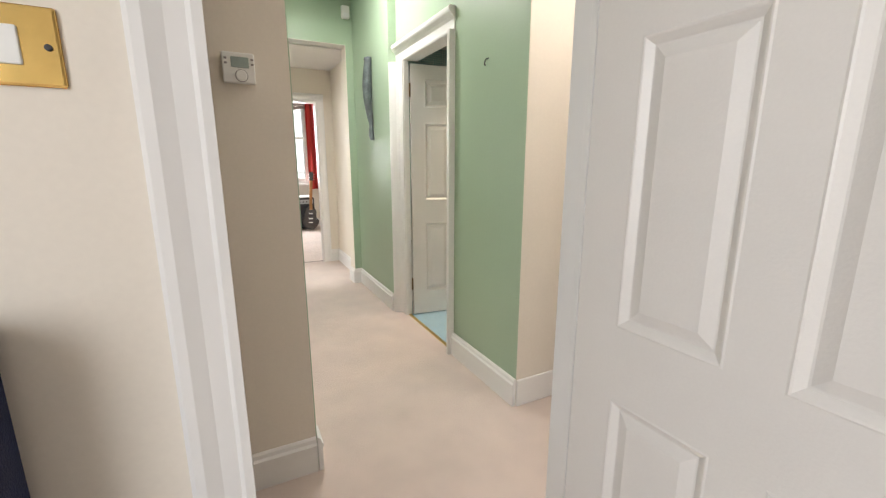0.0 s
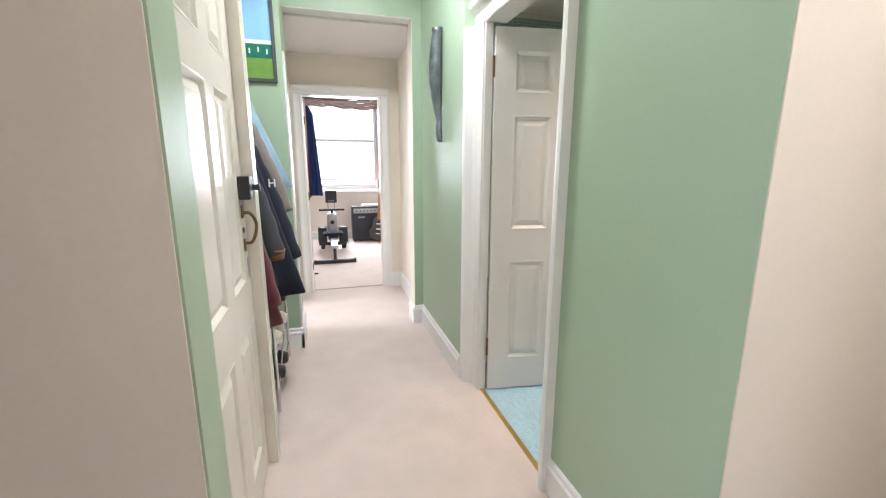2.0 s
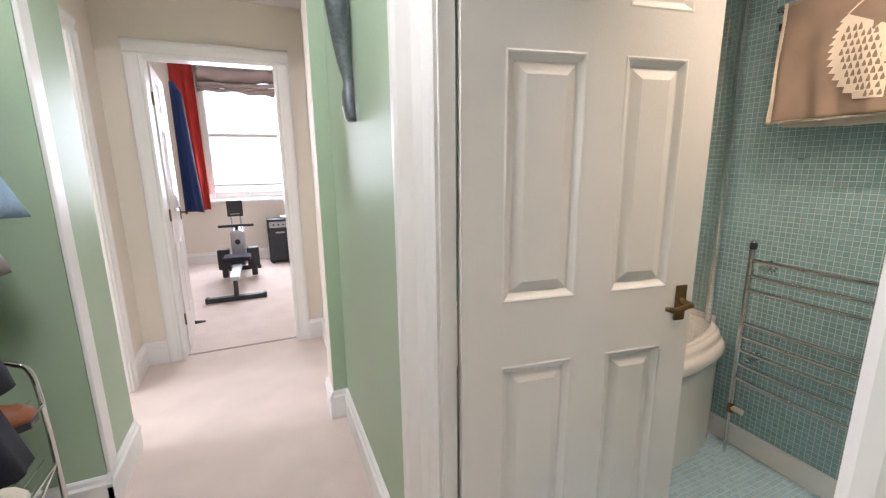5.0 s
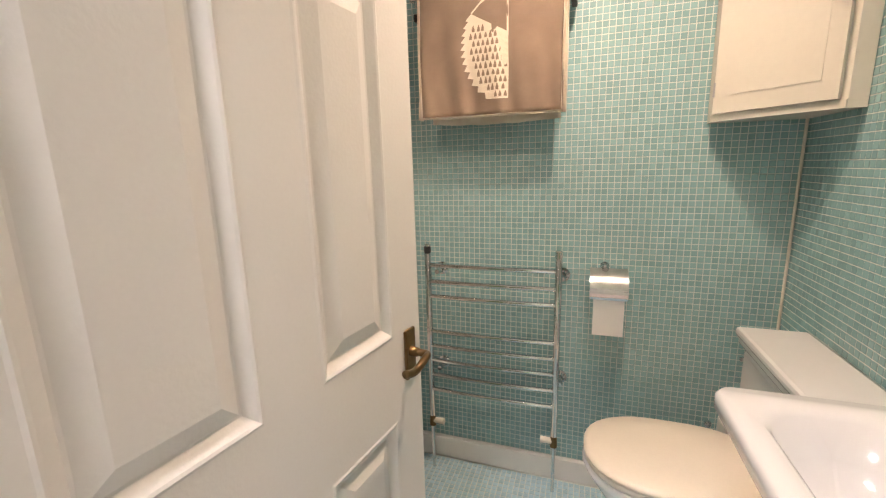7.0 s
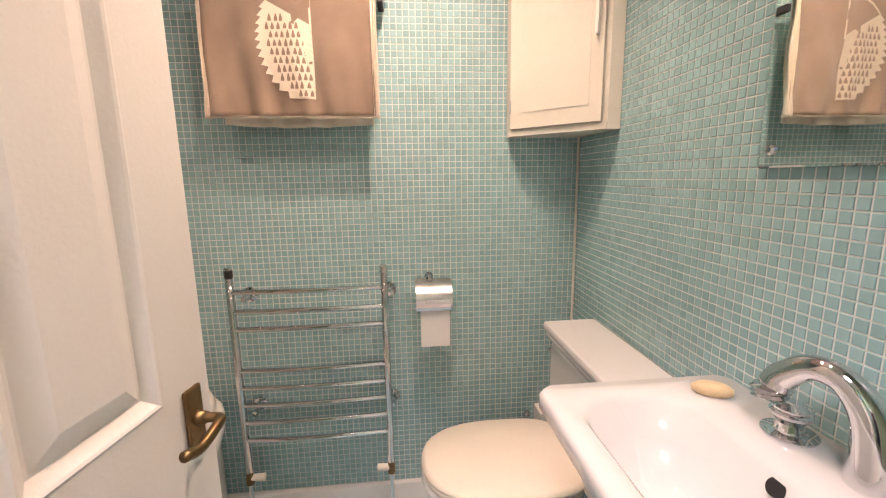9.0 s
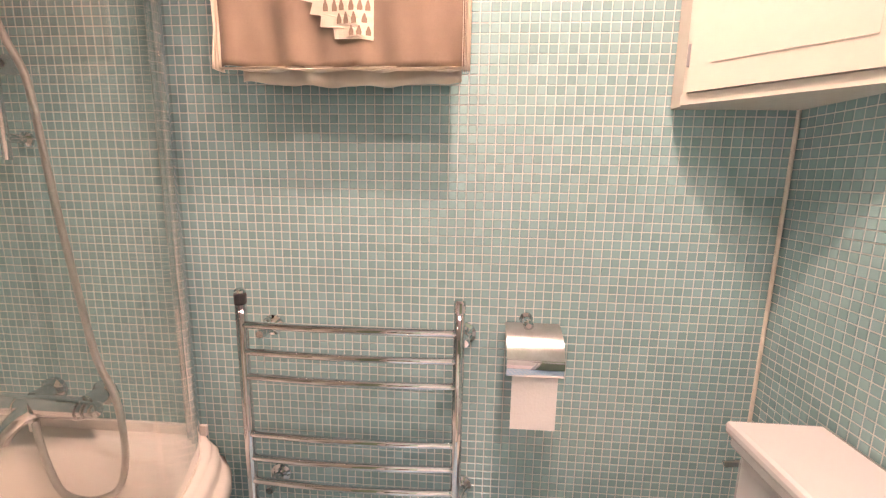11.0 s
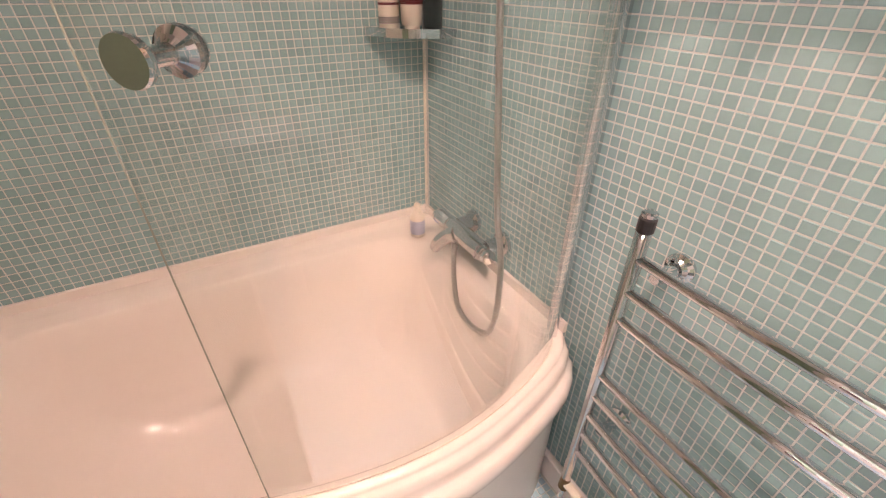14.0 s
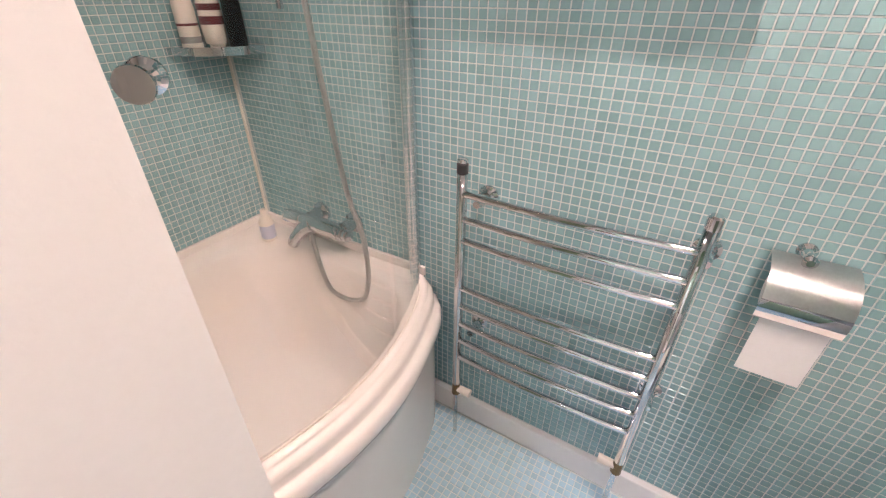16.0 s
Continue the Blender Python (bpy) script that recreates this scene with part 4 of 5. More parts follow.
    for row in range(11):
        z = 0.072 + row * 0.0235
        bulge = 0.138 * math.sqrt(max(0.0, 1 - ((z - 0.235) / 0.185) ** 2))
        for c in range(10):
            y = -0.054 + (c + 0.5 * (row % 2)) * 0.0165 + rr.uniform(-0.002, 0.002)
            if y > -0.062 + bulge - 0.008 or z > 0.246 + (y + 0.062) * 0.47:
                continue
            h = 0.0085 + 0.0025 * rr.random()
            pts = [(y - 0.0048, z - h), (y + 0.0048, z - h), (y + 0.0052, z - h * 0.3), (y + 0.0012, z + h), (y - 0.0012, z + h), (y - 0.0052, z - h * 0.3)]
            bm.faces.new([bm.verts.new((out(a, b, 0.0062), a, b)) for a, b in pts])
    tagged(part("print_fleck", bm, TOWEL, t, "brown flecks in the print"), kind="stuff")
    r = part("rail", tube([(-0.02, 0.285, 0.41), (-0.02, -0.285, 0.41)], 0.008, 12), CHROME, t)
    for y in (0.275, -0.275):
        part("rail_bracket", tube([(0.06, y, 0.41), (-0.02, y, 0.41)], [0.016, 0.01], 14), CHROME, r)
    for y in (0.262, -0.265):
        part("hook", boxes((-0.03, 0.05, y - 0.009, y + 0.009, 0.335, 0.36), bevel=0.003), BLACK, t, "dark clip beside the towel")
    return t


hung_towel()


def shower():
    t = thing("bath_mixer", 3.01, 3.787, 0.652, 0, "chrome bath shower mixer on the tiles", "mixer tap")
    bar = [(-0.068, 0.10, -0.006), (-0.068, 0.06, -0.004), (-0.068, 0.0, -0.006), (-0.068, -0.05, -0.007), (-0.068, -0.088, -0.008)]
    pts = curve_points(bar, 6)
    part("body", tube(pts, [0.022 + 0.006 * math.sin(math.pi * k / (len(pts) - 1)) for k in range(len(pts))], 24), CHROME, t, smooth=True)
    part("collar", lathe(bmesh.new(), [(0.024, -0.007), (0.028, -0.005), (0.028, 0.005), (0.024, 0.007)], 28, pose(-0.068, -0.066, -0.007, 90)), CHROME, t)
    for y in (0.070, -0.074):
        flange = part("wall_flange", lathe(bmesh.new(), [(0.033, 0), (0.033, 0.010), (0.029, 0.014), (0.021, 0.018), (0.020, 0.06)], 28, pose(0, y, 0.004, 0, -90, 0)), CHROME, t, smooth=True)
        flange.data.set_sharp_from_angle(angle=radians(35))
    spout = curve_points([(-0.072, 0.045, -0.008), (-0.085, 0.075, -0.026), (-0.105, 0.098, -0.055), (-0.118, 0.108, -0.082)], 8)
    part("spout", tube(spout, [0.028 - 0.010 * k / (len(spout) - 1) for k in range(len(spout))], 20), CHROME, t, smooth=True)
    part("temperature_handle", tube(curve_points([(-0.068, 0.092, -0.006), (-0.068, 0.125, -0.006), (-0.069, 0.160, -0.008), (-0.070, 0.182, -0.010)], 4), [0.023, 0.024, 0.0245, 0.025, 0.0255, 0.0255, 0.025, 0.0245, 0.024, 0.023, 0.0215, 0.019, 0.015], 20), CHROME, t, smooth=True)
    part("diverter", tube([(-0.068, -0.080, -0.008), (-0.068, -0.105, -0.009), (-0.068, -0.110, -0.009)], [0.021, 0.0205, 0.016], 22), CHROME, t, smooth=True)
    part("hose_nut", tube([(-0.080, 0.050, -0.030), (-0.080, 0.052, -0.062)], 0.0125, 6), CHROME, t, "hexagonal hose nut")
    return t


shower()


def riser():
    t = thing("shower_riser", 3.01, 3.80, 0, 0, "chrome shower riser rail with slider and flexible hose", "shower rail")
    part("rail", tube([(-0.05, 0.03, 1.25), (-0.05, 0.03, 1.98)], 0.009, 14), CHROME, t, smooth=True)
    for z in (1.30, 1.94):
        part("wall_mount", lathe(bmesh.new(), [(0.018, 0), (0.018, 0.006), (0.011, 0.012), (0.011, 0.055)], 18, pose(0, 0.03, z, 0, -90, 0)), CHROME, t, smooth=False)
    part("slider", tube([(-0.085, 0.055, 1.45), (-0.03, 0.0, 1.46)], [0.02, 0.022], 16), CHROME, t, smooth=True)
    part("handset", tube(curve_points([(-0.085, 0.03, 1.44), (-0.10, 0.03, 1.60), (-0.13, 0.03, 1.66), (-0.16, 0.03, 1.66)], 5), [0.011] * 8 + [0.02, 0.03, 0.04, 0.045, 0.045, 0.042, 0.04, 0.03], 16), CHROME, t, smooth=True)
    hose = curve_points([(-0.070, 0.02, 1.66), (-0.065, -0.02, 1.52), (-0.060, -0.056, 1.42), (-0.060, -0.073, 1.24), (-0.062, -0.096, 1.045), (-0.078, -0.146, 0.80), (-0.100, -0.200, 0.72), (-0.115, -0.226, 0.66), (-0.125, -0.236, 0.57), (-0.126, -0.215, 0.488), (-0.125, -0.170, 0.452), (-0.125, -0.115, 0.440), (-0.125, -0.062, 0.455), (-0.120, -0.030, 0.515), (-0.105, 0.002, 0.58), (-0.085, 0.030, 0.61)], 9)
    part("hose", tube(hose, 0.0075, 12), STEEL, t, "ribbed steel hose", smooth=True)
    return t


riser()


def corner_shelf():
    t = thing("corner_shelf", 3.01, 4.17, 1.135, 0, "tinted glass corner shelf on chrome trim", "shelf")
    pts = [(0, 0)] + [(-0.183 * math.cos(a), -0.183 * math.sin(a)) for a in (math.pi / 2 * k / 14 for k in range(15))]
    part("glass", loft(bmesh.new(), [[(x, y, z) for x, y in pts] for z in (0.004, 0.012)]), SHELFGLASS, t)
    arc = [(-0.185 * math.cos(a), -0.185 * math.sin(a), 0.008) for a in (math.pi / 2 * k / 18 for k in range(19))]
    bm = bmesh.new()
    loft(bm, [[(x, y, z) for x, y, z in [(p[0], p[1], 0.0), (p[0], p[1], 0.022), (p[0] * 0.985, p[1] * 0.985, 0.022), (p[0] * 0.985, p[1] * 0.985, 0.0)]] for p in arc])
    part("trim", bm, CHROME, t)
    return t


corner_shelf()


def bottle(name, x, y, z, prof, body, cap, capfrom, label, band=None, sx=1.0):
    t = thing(name, x, y, z, 40, label, "bottle", "bottles on the corner shelf")
    sc = Matrix.Diagonal((1, sx, 1, 1))
    part("bottle_body", lathe(bmesh.new(), prof[:capfrom], 24, sc), body, t, smooth=True)
    if capfrom < len(prof):
        part("cap", lathe(bmesh.new(), prof[capfrom - 1:], 24, sc), cap, t, smooth=False)
    if band:
        for z0, z1, r, m in band:
            part("printed_label", lathe(bmesh.new(), [(r, z0), (r, z1)], 24, sc), m, t)
    return t


bottle("shampoo_bottle", 2.880, 4.122, 1.147, [(0.026, 0), (0.031, 0.004), (0.031, 0.10), (0.028, 0.125), (0.014, 0.142), (0.012, 0.146), (0.0125, 0.146), (0.0125, 0.172), (0.011, 0.174)], CREAMPLASTIC, MAROON, 6, "cream shampoo bottle with a maroon cap", [(0.06, 0.066, 0.0314, MAROON), (0.018, 0.034, 0.0314, GREYBAND)], 0.85)
bottle("conditioner_bottle", 2.932, 4.088, 1.147, [(0.020, 0), (0.022, 0.003), (0.022, 0.012), (0.022, 0.012), (0.031, 0.016), (0.034, 0.06), (0.032, 0.12), (0.027, 0.155), (0.020, 0.168), (0.01, 0.172)], CREAMPLASTIC, MAROON, 10, "cream conditioner bottle standing on its maroon cap", [(0.062, 0.082, 0.0343, MAROON), (0.096, 0.112, 0.0338, MAROON)], 0.9)
bottle("black_bottle", 2.968, 4.040, 1.147, [(0.03, 0), (0.034, 0.004), (0.033, 0.12), (0.029, 0.18), (0.026, 0.195), (0.024, 0.2)], JET, JET, 6, "tall black shower gel bottle", None, 0.7)
t = thing("small_bottle", 2.898, 4.022, 0.5505, 0, "small clear bottle with a blue label on the bath rim", "bottle")
part("bottle_body", lathe(bmesh.new(), [(0.020, 0), (0.024, 0.003), (0.024, 0.072), (0.016, 0.088), (0.011, 0.093), (0.011, 0.112), (0.008, 0.116)], 20), CREAMPLASTIC, t, smooth=True)
part("label_band", lathe(bmesh.new(), [(0.0244, 0.012), (0.0244, 0.060)], 20), BLUELIQUID, t, "pale blue paper label")

def downlight(x, y):
    t = thing("unseen_spotlight", x, y, 2.42, 0, "small chrome ceiling spotlight with a warm lamp, out of view", "spotlight", "bathroom spotlights")
    part("base", lathe(bmesh.new(), [(0.045, -0.012), (0.05, -0.008), (0.05, 0.0)], 24), CHROME, t)
    head = part("lamp_head", lathe(bmesh.new(), [(0.02, -0.012), (0.032, -0.05), (0.034, -0.075), (0.031, -0.075), (0.029, -0.055)], 22), CHROME, t)
    part("lamp_face", lathe(bmesh.new(), [(0.028, -0.062), (0.028, -0.058)], 20), LAMPGLOW, head)


# The last fitting belongs to the added fill over the bath.
for _x, _y, _w in SPOTS:
    downlight(_x, _y)

# sealant and plinth of the tiled room
tagged(part("trim_sealant_north_east", boxes((3.002, 3.010, 4.160, 4.170, 0.56, 2.40), bevel=0.003), CAULK), "yellowed sealant in the tiled corner", "sealant", kind="structure")
tagged(part("trim_sealant_south_east", boxes((3.002, 3.010, 2.092, 2.099, 0.1, 2.40), bevel=0.003), CAULK), "pale sealant in the tiled corner", "sealant", kind="structure")
tagged(part("baseboard_bathroom", boxes((2.990, 3.011, 2.095, 3.42, 0, 0.095), bevel=0.004), GLOSS), "white painted bathroom skirting", "skirting", kind="structure")
pieces("bath_upstand", "white sealing strip along the bath", "trim", ACRYLIC, (1.59, 3.008, 4.158, 4.169, 0.548, 0.578), (2.997, 3.008, 3.44, 4.158, 0.548, 0.578))

tagged(part("trim_pipe_boxing", boxes((2.925, 3.003, 2.10, 2.235, 0.0, 0.385), bevel=0.004), GLOSS), "white painted pipe boxing in the tiled corner", "boxing", kind="structure")
t = thing("toilet_brush", 2.925, 2.285, 0, 0, "chrome toilet brush with ball-topped handle in its holder", "toilet brush")
part("holder", lathe(bmesh.new(), [(0.038, 0.0), (0.042, 0.005), (0.040, 0.14), (0.042, 0.147), (0.030, 0.150)], 28, Matrix.Identity(4)), BRUSHED, t)
part("handle", lathe(bmesh.new(), [(0.005, 0.149), (0.005, 0.33), (0.008, 0.338), (0.008, 0.378), (0.011, 0.384), (0.012, 0.393), (0.008, 0.402)], 18, Matrix.Identity(4)), CHROME, t, smooth=True)


# ---- far room ----
def sash_window():
    t = thing("window_1", 1.03, 8.62, 0.82, 0, "white sash window with bright hazy view", "window", kind="structure")
    f = part("window_frame", boxes((-0.59, -0.53, -0.05, 0.06, 0, 1.7), (0.53, 0.59, -0.05, 0.06, 0, 1.7), (-0.53, 0.53, -0.05, 0.06, 0.0, 0.06), (-0.53, 0.53, -0.05, 0.06, 1.62, 1.7), bevel=0.004), GLOSS, t)
    part("meeting_rail", boxes((-0.53, 0.53, -0.02, 0.04, 0.86, 0.90), bevel=0.003), GLOSS, f)
    part("bottom_rail", boxes((-0.53, 0.53, -0.03, 0.02, 0.06, 0.13), bevel=0.003), GLOSS, f)
    part("low_bar", boxes((-0.53, 0.53, -0.022, 0.02, 0.21, 0.235), bevel=0.003), GLOSS, f)
    part("window_sill", boxes((-0.66, 0.66, -0.13, -0.04, -0.01, 0.03), bevel=0.006), GLOSS, t)
    for z0, z1 in ((0.13, 0.86), (0.90, 1.62)):
        p = part("pane", boxes((-0.53, 0.53, 0.0, 0.004, z0, z1)), GLASS, t)
        p.visible_shadow = False
    return t


sash_window()
_hz = bpy.data.materials.new("hazy_daylight_view")
_hz.use_nodes = True
_n = _hz.node_tree
_b = _n.nodes["Principled BSDF"]
_b.inputs["Base Color"].default_value = (0, 0, 0, 1)
_tc, _sep, _ns, _rp = (_n.nodes.new(k) for k in ("ShaderNodeTexCoord", "ShaderNodeSeparateXYZ", "ShaderNodeTexNoise", "ShaderNodeValToRGB"))
_ns.inputs["Scale"].default_value = 0.35
_n.links.new(_tc.outputs["Object"], _sep.inputs[0])
_n.links.new(_tc.outputs["Object"], _ns.inputs["Vector"])
_ad = _n.nodes.new("ShaderNodeMath")
_ad.operation = "MULTIPLY_ADD"
_n.links.new(_ns.outputs["Fac"], _ad.inputs[0])
_ad.inputs[1].default_value = 5.0
_n.links.new(_sep.outputs["Z"], _ad.inputs[2])
_mr = _n.nodes.new("ShaderNodeMapRange")
_mr.inputs["From Min"].default_value, _mr.inputs["From Max"].default_value = -12, 8
_n.links.new(_ad.outputs[0], _mr.inputs["Value"])
_n.links.new(_mr.outputs[0], _rp.inputs["Fac"])
_rp.color_ramp.elements[0].position, _rp.color_ramp.elements[0].color = 0.3, (0.62, 0.72, 0.62, 1)
_rp.color_ramp.elements[1].position, _rp.color_ramp.elements[1].color = 0.62, (0.97, 0.99, 1.0, 1)
_n.links.new(_rp.outputs["Color"], _b.inputs["Emission Color"])
_b.inputs["Emission Strength"].default_value = 2.6
tagged(part("backdrop", boxes((-60, 60, 60, 60.1, -25, 45)), _hz), "hazy pale sky over distant trees", "backdrop", kind="structure")


def curtain(x0, x1, z0, z1, y):
    t = thing("curtain", (x0 + x1) / 2, y, z0, 0, "plain dark red curtain gathered beside the window", "curtain", "window curtains")
    w, h, n = x1 - x0, z1 - z0, 48
    bm = bmesh.new()
    loops = []
    for z in (0, h * 0.25, h * 0.5, h * 0.75, h):
        k = 1 - 0.12 * (z / h)
        fr = [(-w / 2 * k + w * k * i / n, 0.028 * math.sin(i / n * 2 * math.pi * 2.5 + z * 0.3), z) for i in range(n + 1)]
        loops.append(fr + [(x, y + 0.006, z) for x, y, z in fr[::-1]])
    part("cloth", loft(bm, loops), CURTAIN, t, smooth=True)
    return t


curtain(0.15, 0.445, 0.74, 2.58, 8.46)
curtain(1.60, 1.87, 0.74, 2.58, 8.46)
tagged(part("curtain_rail", tube([(0.02, 8.46, 2.585), (2.0, 8.46, 2.585)], 0.012, 10), GLOSS), "white curtain rail above the window", "curtain rail")


def roman_blind():
    t = thing("roman_blind", 1.03, 8.53, 2.22, 0, "taupe roman blind drawn up in loose folds", "blind")
    for n, (z, o, h) in enumerate(((0.0, 0.0, 0.05), (0.035, -0.012, 0.05), (0.07, -0.024, 0.06), (0.12, -0.01, 0.22))):
        bm = bmesh.new()
        loops = []
        for k in range(25):
            x = -0.585 + 1.17 * k / 24
            sag = 0.018 * math.sin(k / 24 * math.pi * 2 + n) + 0.012 * math.sin(k * 0.9 + n * 2)
            yy = o - 0.014 + (0.01 * math.sin(k * 0.8) if n == 3 else 0)
            loops.append([(x, yy, z + sag), (x, yy - 0.022, z + h * 0.5 + sag), (x, yy, z + h + sag * 0.3), (x, yy + 0.008, z + h * 0.5)])
        part("fold", loft(bm, loops), BLIND, t, smooth=True)
    part("head_rail", boxes((-0.60, 0.60, -0.05, 0.0, 0.335, 0.365), bevel=0.003), GLOSS, t)
    return t


roman_blind()


def rower():
    t = thing("rowing_machine", 0.765, 6.64, 0, 0, "black and silver rowing machine on the carpet", "rowing machine")
    part("rear_foot", boxes((-0.26, 0.26, -0.03, 0.03, 0.0, 0.05), bevel=0.008), BLACK, t)
    for x in (-0.255, 0.255):
        part("foot_cap", boxes((x - 0.018, x + 0.018, -0.034, 0.034, -0.001, 0.056), bevel=0.008), BLACK, t)
    part("strut", tube([(0, 0, 0.04), (0, 0.05, 0.22)], 0.022, 12), BLACK, t)
    part("rail", boxes((-0.045, 0.045, -0.02, 1.0, 0.20, 0.245), bevel=0.008), SILVER, t)
    part("seat", boxes((-0.14, 0.14, 0.52, 0.76, 0.275, 0.325), bevel=0.022), DARKCLOTH, t, "dark padded seat")
    part("seat_carriage", boxes((-0.07, 0.07, 0.56, 0.72, 0.235, 0.285), bevel=0.006), BLACK, t)
    part("flywheel_housing", boxes((-0.075, 0.075, 0.98, 1.38, 0.12, 0.56), bevel=0.04), SILVER, t, "silver flywheel housing")
    part("dial", lathe(bmesh.new(), [(0.03, 0), (0.03, 0.012), (0.022, 0.018)], 20, pose(0, 0.98, 0.42, 90)), BLACK, t)
    for x in (-0.155, 0.155):
        part("pedal", boxes((x - 0.065, x + 0.065, 0.86, 0.99, 0.12, 0.36), bevel=0.015), BLACK, t)
        part("wheel", tube([(x - 0.03, 0.92, 0.09), (x + 0.03, 0.92, 0.09)], 0.075, 20), BLACK, t)
    part("front_foot", boxes((-0.22, 0.22, 1.3, 1.36, 0.0, 0.05), bevel=0.008), BLACK, t)
    part("handlebar", tube([(-0.19, 1.0, 0.61), (0.19, 1.0, 0.61)], 0.016, 12), BLACK, t)
    part("handle_rest", tube([(0, 1.05, 0.54), (0, 1.0, 0.61)], 0.02, 12), BLACK, t)
    for x in (-0.05, 0.05):
        part("console_post", tube([(x, 1.15, 0.54), (x, 1.12, 0.74)], 0.010, 10), SILVER, t)
    con = part("console", boxes((-0.085, 0.085, 1.085, 1.12, 0.71, 0.90), bevel=0.008), BLACK, t, "black console screen")
    part("console_label", boxes((-0.05, 0.05, 1.082, 1.086, 0.735, 0.748)), GREYBAND, con)
    return t


rower()


def amplifier():
    t = thing("guitar_amplifier", 1.36, 8.27, 0, 0, "black guitar amplifier combo with grey control strip", "amplifier")
    part("cabinet", boxes((-0.26, 0.26, -0.13, 0.13, 0.02, 0.60), bevel=0.012), BLACK, t)
    part("speaker_cloth", boxes((-0.23, 0.23, -0.138, -0.13, 0.05, 0.46), bevel=0.004), GREYCLOTH, t)
    strip = part("control_panel", boxes((-0.235, 0.235, -0.137, -0.13, 0.485, 0.565), bevel=0.003), SILVER, t, "grey control strip")
    for k in range(7):
        part("knob", lathe(bmesh.new(), [(0.012, 0), (0.012, 0.012), (0.009, 0.015)], 14, pose(-0.18 + 0.06 * k, -0.137, 0.525, 90)), BLACK, strip)
    part("badge", boxes((-0.16, -0.05, -0.142, -0.137, 0.41, 0.43), bevel=0.002), SILVER, t)
    for x in (-0.22, 0.22):
        for y in (-0.1, 0.1):
            part("foot", lathe(bmesh.new(), [(0.02, 0), (0.018, 0.022)], 12, Matrix.Translation((x, y, 0))), BLACK, t)
    return t


amplifier()
tagged(part("papers", boxes((1.28, 1.60, 8.17, 8.36, 0.601, 0.625), bevel=0.004), PAPER), "flat stack of papers on the amplifier", "papers")


def guitar():
    t = thing("electric_guitar", 1.50, 8.02, 0.0, 0, "dark electric guitar leaning against the amplifier", "guitar")
    m = Matrix.Translation((0, 0, 0.02)) @ Matrix.Rotation(radians(-6), 4, "X") @ Matrix.Rotation(radians(5), 4, "Y")

    def body_loop(y, k):
        pts = []
        for j in range(40):
            a = 2 * math.pi * j / 40
            r = 0.165 * (1 - 0.10 * math.cos(2 * a) * 0 + 0.16 * math.sin(a) ** 2 * 0)
            z = 0.21 + 0.21 * math.sin(a)
            w = (0.165 if math.sin(a) < 0 else 0.135) * math.cos(a) * (1 - 0.22 * math.exp(-((z - 0.25) / 0.07) ** 2))
            pts.append(m @ Vector((w * k, y, 0.21 + (z - 0.21) * k)))
        return pts
    b = part("body", loft(bmesh.new(), [body_loop(-0.022, 0.96), body_loop(-0.017, 1), body_loop(0.017, 1), body_loop(0.022, 0.96)]), DARKWOOD, t)
    bm = boxes((-0.026, 0.026, -0.03, -0.006, 0.36, 0.90), bevel=0.006)
    bmesh.ops.transform(bm, matrix=m, verts=bm.verts)
    part("neck", bm, WOOD, t, "brown wooden neck")
    bm = boxes((-0.038, 0.038, -0.026, -0.008, 0.90, 1.06), bevel=0.008)
    bmesh.ops.transform(bm, matrix=m, verts=bm.verts)
    head = part("headstock", bm, DARKWOOD, t)
    for k in range(3):
        for s in (-1, 1):
            bm = tube([(s * 0.036, -0.018, 0.93 + 0.045 * k), (s * 0.06, -0.018, 0.93 + 0.045 * k)], 0.006, 8)
            bmesh.ops.transform(bm, matrix=m, verts=bm.verts)
            part("tuning_peg", bm, CHROME, head)
    for z0, z1 in ((0.12, 0.135), (0.19, 0.215), (0.28, 0.305)):
        bm = boxes((-0.037, 0.037, -0.031, -0.02, z0, z1), bevel=0.002)
        bmesh.ops.transform(bm, matrix=m, verts=bm.verts)
        part("pickup", bm, CHROME, b)
    return t


guitar()
bm = loft(bmesh.new(), [[(0.455, 6.08, 0.0), (0.55, 6.11, 0.0), (0.54, 6.14, 0.0), (0.445, 6.11, 0.0)], [(0.455, 6.08, 0.03), (0.55, 6.11, 0.008), (0.54, 6.14, 0.008), (0.445, 6.11, 0.03)]])
tagged(part("door_wedge", bm, BLACK), "black rubber door wedge on the carpet", "door wedge")


def hanging(name, x, y, z0, z1, w0, w1, d, face, material, label, category, seed=1, tilt=0.0):
    """Cloth hung from a hook: narrow at the top, falling wider in soft folds. face: turn of its front."""
    t = thing(name, x, y, z0, face, label, category)
    n, h = 44, z1 - z0
    loops = []
    for k in range(13):
        v = k / 12
        w = w1 + (w0 - w1) * v ** 1.6
        dep = d * (1 - 0.45 * v)
        if v > 0.93:
            w, dep = w * 0.55, dep * 0.5
        lp = []
        for j in range(n):
            a = 2 * math.pi * j / n
            fold = 1 + (0.10 * math.sin(3 * a + seed) + 0.07 * math.sin(7 * a + seed * 2 + v)) * (1 - v * 0.7)
            lp.append((w / 2 * math.cos(a) * fold + tilt * (1 - v), -dep / 2 + dep / 2 * math.sin(a) * fold, h * v + 0.012 * math.sin(2 * a + seed) * (1 - v)))
        loops.append(lp)
    part("cloth", loft(bmesh.new(), loops), material, t, smooth=True)
    return t


hanging("bath_robe", 0.515, 6.12, 0.95, 1.93, 0.12, 0.40, 0.13, 95, BLUECLOTH, "dark blue robe hung on the open far door", "robe", 2)

# ---- coats and shoes beside the front door ----
COATX = 0.14


